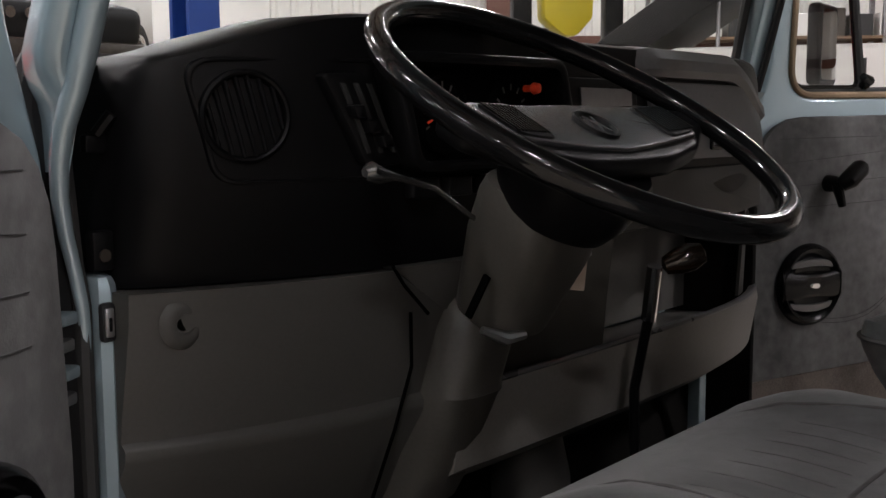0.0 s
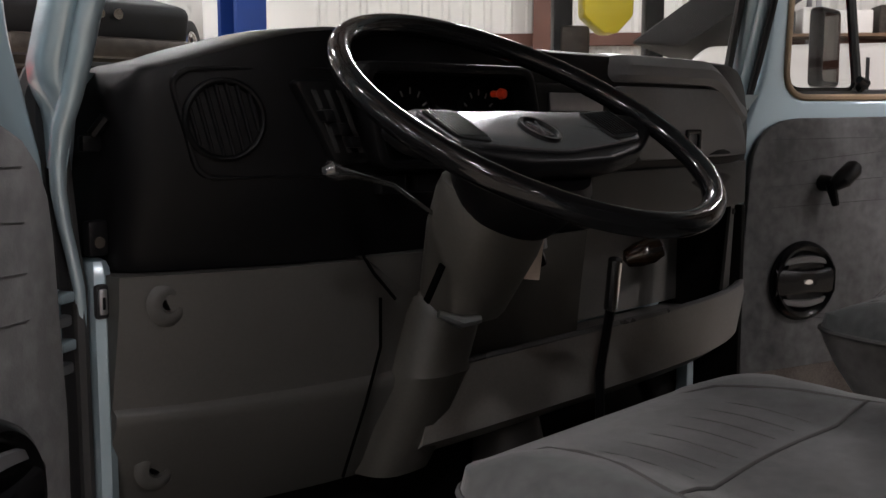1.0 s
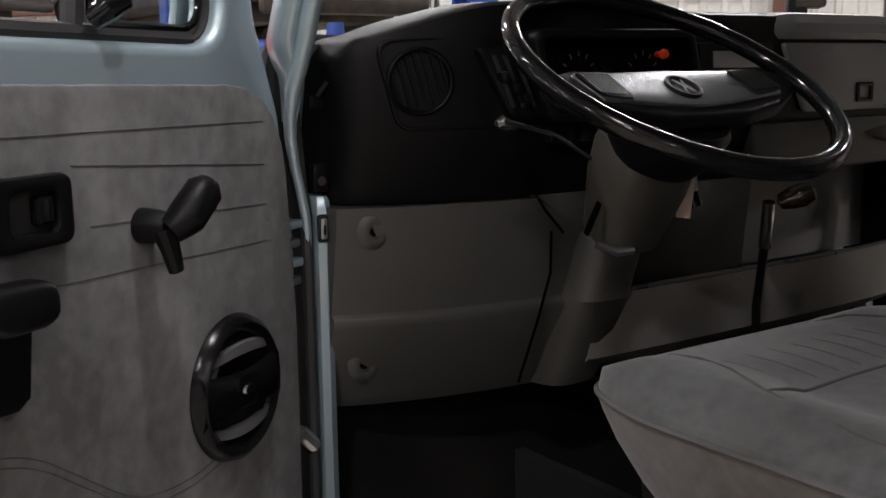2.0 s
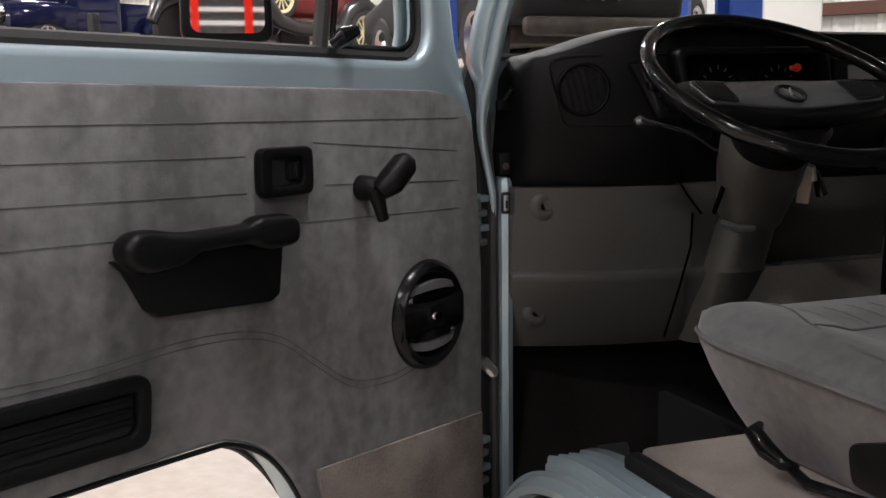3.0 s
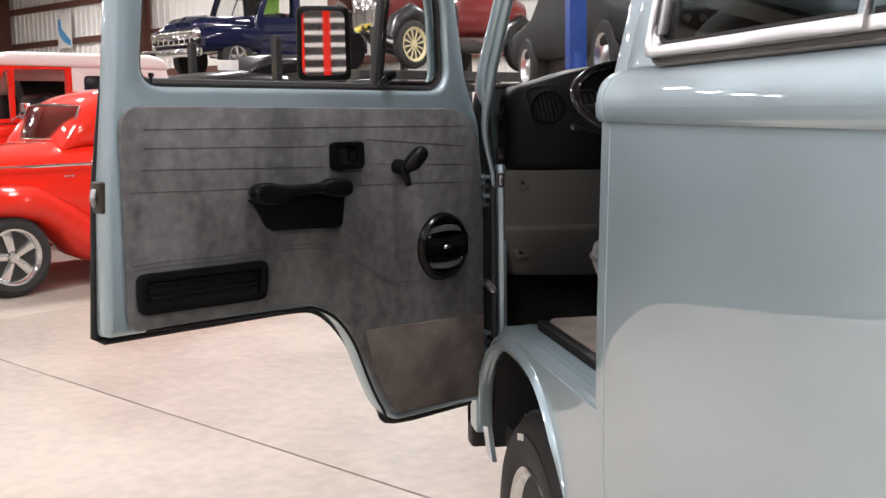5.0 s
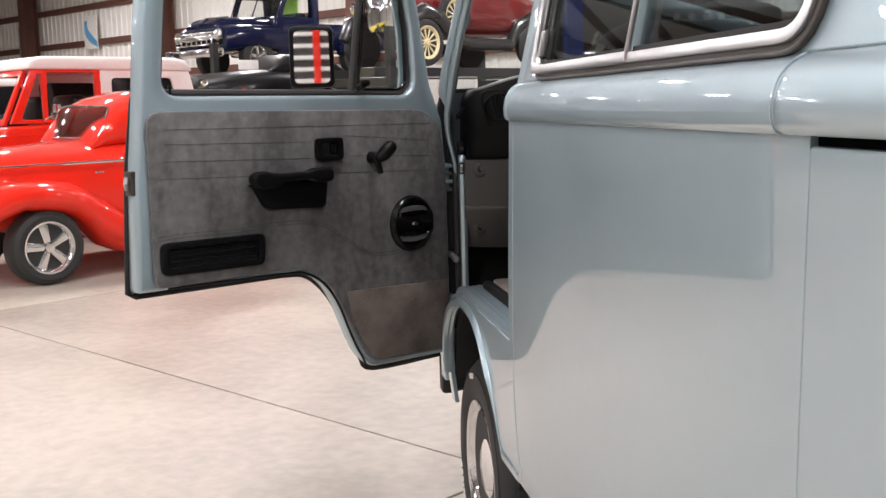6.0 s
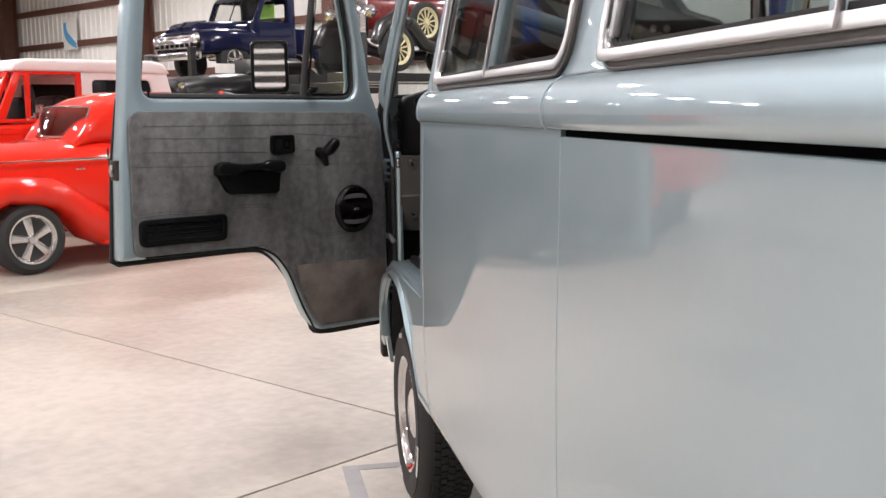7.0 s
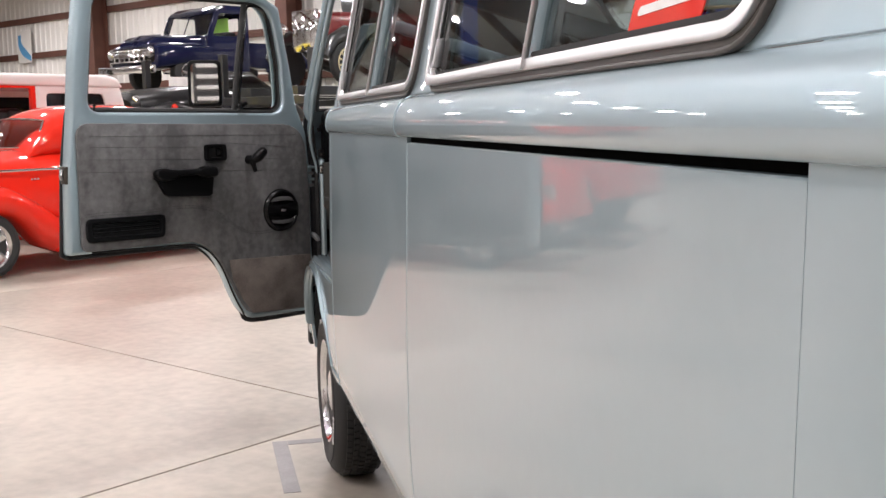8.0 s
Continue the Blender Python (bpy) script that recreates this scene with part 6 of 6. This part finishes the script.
def wall_poster(u, z, wide, high, label, wave):
    t = thing("wall_poster", label, "poster")
    part("sheet", rbox(-wide / 2, wide / 2, -0.012, 0.0, 0, high, 0.003, 1), SHEET if wave else STEEL, t)
    if wave:
        pts = flow([(-wide * 0.42, high * 0.86), (-wide * 0.40, high * 0.5), (-wide * 0.1, high * 0.22), (wide * 0.45, high * 0.04)], 5)
        back = flow([(wide * 0.47, high * 0.20), (wide * 0.10, high * 0.42), (-wide * 0.18, high * 0.62), (-wide * 0.22, high * 0.88)], 5)
        part("blue_sweep", slab([[(p.x, p.y) for p in pts] + [(p.x, p.y) for p in back]], lambda a, b, w: Vector((a, w, b)), -0.020, -0.011), POSTER_BLUE, t)
    t.matrix_basis = HALL @ Matrix.Translation((u, WALL_V - 0.17, z))


wall_poster(-29.15, 3.30, 0.85, 1.0, "white wall panel with a broad blue sweep", True)
wall_poster(-33.85, 3.30, 0.65, 1.0, "plain grey panel hung on the steel wall", False)


def dark_coupe():
    t = thing("black_coupe", "black vintage coupe with chrome lamps raised on a low lift", "car")
    part("body", hull([(0.0, 0.45, 0.55, 0.95), (0.1, 0.58, 0.48, 1.05), (0.5, 0.66, 0.44, 1.12), (1.3, 0.72, 0.42, 1.18), (2.4, 0.74, 0.42, 1.18), (3.4, 0.62, 0.5, 1.0), (3.8, 0.4, 0.55, 0.8)], 0.75), BLACKCAR, t)
    part("cabin", hull([(1.35, 0.50, 1.05, 1.18), (1.7, 0.54, 1.05, 1.42), (2.5, 0.55, 1.05, 1.45), (3.1, 0.45, 1.0, 1.12)], 0.75, 3.4), BLACKCAR, t)
    for y in (0.10, 1.40):
        part("fender", hull([(0.05, 0.08, 0.45, 0.62), (0.2, 0.17, 0.42, 0.80), (0.6, 0.20, 0.55, 0.90), (1.0, 0.18, 0.46, 0.80), (1.3, 0.10, 0.35, 0.55)], y, 2.6), BLACKCAR, t)
        part("headlamp", lathe([(0.0, 0.06), (0.07, 0.04), (0.09, 0.0), (0.06, -0.08)], 20, Matrix.Translation((0.10, y + (0.22 if y < 1 else -0.22), 0.92)) @ pose(0, 0, 0, 0, -90, 0)), CHROME, t)
    part("bumper", tube([(-0.12, -0.05, 0.52), (-0.20, 0.4, 0.52), (-0.20, 1.1, 0.52), (-0.12, 1.55, 0.52)], 0.035, 10), CHROME, t)
    part("tail_lamp", lathe([(0.0, 0.03), (0.05, 0.02), (0.06, 0.0)], 16, Matrix.Translation((0.55, -0.10, 0.80)) @ pose(0, 0, 0, 90, 0, 0)), RED, t)
    part("plate_bar", rbox(0.42, 0.80, -0.16, -0.15, 1.14, 1.29, 0.004, 1), LETTER, t)
    for far in (False, True):
        for x in (0.65, 2.9):
            car_wheel(t, x, 0.0 if not far else 1.5, 0.32, 0.32, 0.17, CHROME, 0.18, 5, far)
    t.matrix_basis = parked(-11.75, 6.65, 0.77)
    lift("car_lift", -11.75, 6.65, 0.77, 3.8, 1.5, "dark low lift under the black coupe", CHARCOAL)


red_coupe()
off_roader()
dark_coupe()
box_wagon("white_wagon", "plain white wagon parked behind the off-roader", WHITE, -10.3, 0.6, 0.0)
box_wagon("yellow_wagon", "yellow wagon parked far back in the hall", YELLOW, -13.2, 3.0, 0.35, 4.2, 1.72)
lift("car_lift", -14.4, 8.62, 1.94, 4.7, 1.8, "dark steel four-post lift under the pickup", CHARCOAL)
navy_pickup()
lift("car_lift", -9.35, 8.20, 1.88, 3.9, 1.7, "dark steel four-post lift under the vintage car", CHARCOAL)
vintage_tourer()

# two-post lift ahead of the van, with a dark car on it
P1, P2 = Vector((1.50, 7.3, 0)), Vector((4.20, 7.35, 0))
tl = thing("post_lift", "blue two-post lift with yellow arms", "car lift")
for p in (P1, P2):
    k = 1 if p is P1 else -1
    h = 0.5 if p is P1 else 1.0
    part("post", slab([[(-0.15, -0.13), (-0.15, 0.13), (0.15, 0.13), (0.15, 0.09), (-0.08, 0.09), (-0.08, -0.09), (0.15, -0.09), (0.15, -0.13)]], lambda u, v, w: p + Vector((u * k * h, v * h, w)), 0.0, 3.6), BLUE, tl)
    part("carriage", rbox(p.x + k * 0.02 - 0.12 * h, p.x + k * 0.02 + 0.12 * h, p.y - 0.16 * h, p.y + 0.16 * h, 1.15, 1.75, 0.02), BLUE, tl)
    for dy in (-1.0, 1.0):
        e = p + Vector((k * 0.75, dy, 1.62))
        part("arm", tube([p + Vector((k * 0.1, 0, 1.42)), p.lerp(e, 0.5) + Vector((0, 0, 0.66)), e - Vector((0, 0, 0.16))], 0.055, 8), BLUE if p is P1 and dy < 0 else YELLOW, tl)
        part("arm_pad", tube([e - Vector((0, 0, 0.16)), e], [0.07, 0.06], 12), BLUE if p is P1 and dy < 0 else YELLOW, tl)
dk = thing("raised_car", "dark car raised on the two-post lift with chrome exhausts", "car")
part("underbody", rbox(1.9, 3.1, 6.9, 10.0, 1.64, 1.80, 0.03), RUST, dk)
part("body", slab([rounded([(6.55, 1.78), (6.5, 2.05), (7.3, 2.22), (7.9, 2.62), (9.1, 2.62), (9.7, 2.25), (10.5, 2.12), (10.5, 1.78)], 0.08, 3)], lambda a, b, w: Vector((w, a, b)), 1.75, 3.15, 0.08, 3), DULL, dk)
part("bumper", rbox(1.78, 3.12, 6.42, 6.52, 1.68, 1.82, 0.04), RUST, dk)
for k in range(4):
    part("exhaust_tip", tube([(2.15 + 0.13 * k, 6.75, 1.96), (2.15 + 0.13 * k, 6.46, 1.97)], 0.035, 14), CHROME, dk)
part("gearbox", hull([(7.4, 0.22, 1.42, 1.66), (8.0, 0.26, 1.38, 1.66), (8.8, 0.16, 1.45, 1.66)], 0.0), RUST, dk).matrix_basis = Matrix(((0, 1, 0, 2.45), (1, 0, 0, 0), (0, 0, 1, 0), (0, 0, 0, 1)))
for x in (1.73, 3.17):
    for y in (7.3, 9.8):
        m = Matrix.Translation((x, y, 1.72)) @ pose(0, 0, 0, 0, -90 if x < 2 else 90, 0)
        wh = part("wheel", lathe([(0.0, -0.06), (0.19, -0.05), (0.20, 0.0), (0.29, 0.0), (0.32, -0.04), (0.32, -0.18), (0.2, -0.2)], 32, m), RUBBER, dk)
        part("rim", lathe([(0.0, -0.012), (0.05, -0.015), (0.10, -0.045), (0.16, -0.04), (0.195, 0.002), (0.19, -0.045)], 32, m), ALU, wh)

box_wagon("white_van", "white van standing behind the lift", WHITE, -3.7, 9.8, 1.75, 4.2, 1.9)
lift("car_lift", -3.7, 9.8, 1.75, 4.2, 1.75, "blue four-post lift under a white van", BLUE)

# steel cabinet, second lift, shelves and the car with its bonnet up
cb = thing("steel_cabinet", "tall white steel cabinet with two doors", "cabinet")
part("body", rbox(-0.6, 0.6, 0.0, 0.5, 0.05, 2.6, 0.01), WHITE, cb)
for k in (-1, 1):
    dr = part("door", rbox(0.01 if k > 0 else -0.585, 0.585 if k > 0 else -0.01, -0.02, -0.001, 0.12, 2.54, 0.006), SHEET, cb)
    part("handle", tube([(k * 0.05, -0.03, 1.2), (k * 0.05, -0.03, 1.4)], 0.01, 8), STEEL, dr)
part("plinth", rbox(-0.58, 0.58, 0.02, 0.48, 0.0, 0.05), BLACK, cb)
cb.matrix_basis = Matrix.Translation((5.9, 9.3, 0)) @ pose(0, 0, 0, 0, 0, -40)

yl = thing("yellow_hoist", "yellow and black post hoist beside the open car", "hoist")
part("post", rbox(-0.07, 0.07, -0.07, 0.07, 0.02, 2.7, 0.01), BLACK, yl)
part("post", rbox(0.63, 0.77, -0.07, 0.07, 0.02, 2.7, 0.01), BLACK, yl)
part("base_plate", rbox(-0.25, 0.95, -0.3, 0.3, 0.0, 0.02), BLACK, yl)
part("head", slab([rounded([(0.15, 2.05), (0.30, 1.92), (0.40, 1.92), (0.52, 2.05), (0.55, 2.9), (0.12, 2.9)], 0.03)], lambda u, v, w: Vector((u, w, v)), -0.12, 0.12, 0.02), YELLOW, yl)
part("cross_beam", rbox(-0.07, 0.77, -0.05, 0.05, 2.62, 2.72, 0.01), YELLOW, yl)
part("motor", rbox(-0.02, 0.2, -0.1, 0.1, 1.7, 1.98, 0.03), RUST, yl)
yl.matrix_basis = Matrix.Translation((5.35, 4.95, 0)) @ pose(0, 0, 0, 0, 0, -42)

def white_truck():
    """Tall white bodied truck with its dark bonnet propped up."""
    t = thing("panel_truck", "white panel truck with its dark bonnet propped open", "truck")

    def side(u, v, w):
        return Vector((u, w, v))

    part("body", slab([rounded([(0.0, 0.50), (0.0, 1.62), (0.10, 1.70), (3.4, 1.70), (3.5, 1.62), (3.5, 0.50)], 0.05, 3)], side, 0.0, 1.8, 0.04, 3), WHITE, t)
    part("bonnet", slab([rounded([(-0.36, 1.73), (-0.05, 1.70), (0.80, 2.26), (0.62, 2.42)], 0.04, 3)], side, 0.10, 1.7, 0.02), DULL, t, "dark underside of the raised bonnet")
    part("bonnet_prop", tube([(0.35, 0.2, 1.69), (0.35, 0.2, 1.99)], 0.012, 8), STEEL, t)
    for u in (0.95, 1.12, 2.05):
        part("door_gap", rbox(u, u + 0.02, -0.004, 0.01, 0.6, 1.62), CHARCOAL, t)
    part("side_trim", rbox(0.05, 3.45, -0.012, 0.004, 1.05, 1.09, 0.004, 1), STEEL, t)
    part("bumper", rbox(-0.12, 0.02, 0.05, 1.75, 0.48, 0.66, 0.03), CHROME, t)
    for far in (False, True):
        for x in (0.75, 2.75):
            car_wheel(t, x, -0.01 if not far else 1.81, 0.33, 0.33, 0.2, CHROME, 0.19, 5, far)
    t.matrix_basis = Matrix.Translation((4.26, 3.24, 0)) @ pose(0, 0, 0, 0, 0, math.degrees(math.atan2(-1.07, 0.46)))


white_truck()

sh = thing("storage_shelf", "steel shelf crowded with boxes against the wall", "shelf")
for x in (0, 1.5, 3.0, 4.5, 6.0):
    for y in (0, 0.55):
        part("upright", rbox(x - 0.03, x + 0.03, y - 0.03, y + 0.03, 0, 3.0), STEEL, sh)
for z in (0.4, 1.05, 1.7, 2.35, 2.95):
    part("board", rbox(-0.03, 6.03, -0.03, 0.58, z, z + 0.04, 0.004, 1), BROWN, sh)
sh.matrix_basis = HALL @ Matrix.Translation((2.3, 13.2, 0))
rng = random.Random(5)
for z in (0.44, 1.09, 1.74, 2.39):
    x = 0.05
    while x < 5.6:
        w, h = rng.uniform(0.22, 0.5), rng.uniform(0.2, 0.5)
        bx = tagged(part("storage_box", rbox(x, x + w, 0.05, 0.5, z + 0.001, z + h, 0.012, 1), rng.choice((BROWN, WHITE, RUST, SHEET, CHARCOAL, WHITE))), "cardboard or plastic box kept on the steel shelf", "box", "boxes on the shelf")
        bx.matrix_basis = sh.matrix_basis
        x += w + rng.uniform(0.03, 0.12)

# slatted rack behind the van, seen in the door mirror
rk = thing("slatted_rack", "dark rack with white slats and red uprights", "rack")
part("back", rbox(-2.5, -0.3, -9.50, -9.46, 0.02, 2.6), CHARCOAL, rk)
for x in (-1.85, -1.54, -1.12, -0.55):
    part("upright", rbox(x - 0.045, x + 0.045, -9.46, -9.38, 0.0, 2.6, 0.01, 1), RED, rk)
for k in range(16):
    z = 0.3 + 0.145 * k
    part("slat", rbox(-2.45, -0.35, -9.458, -9.40, z, z + 0.05, 0.006, 1), WHITE, rk)
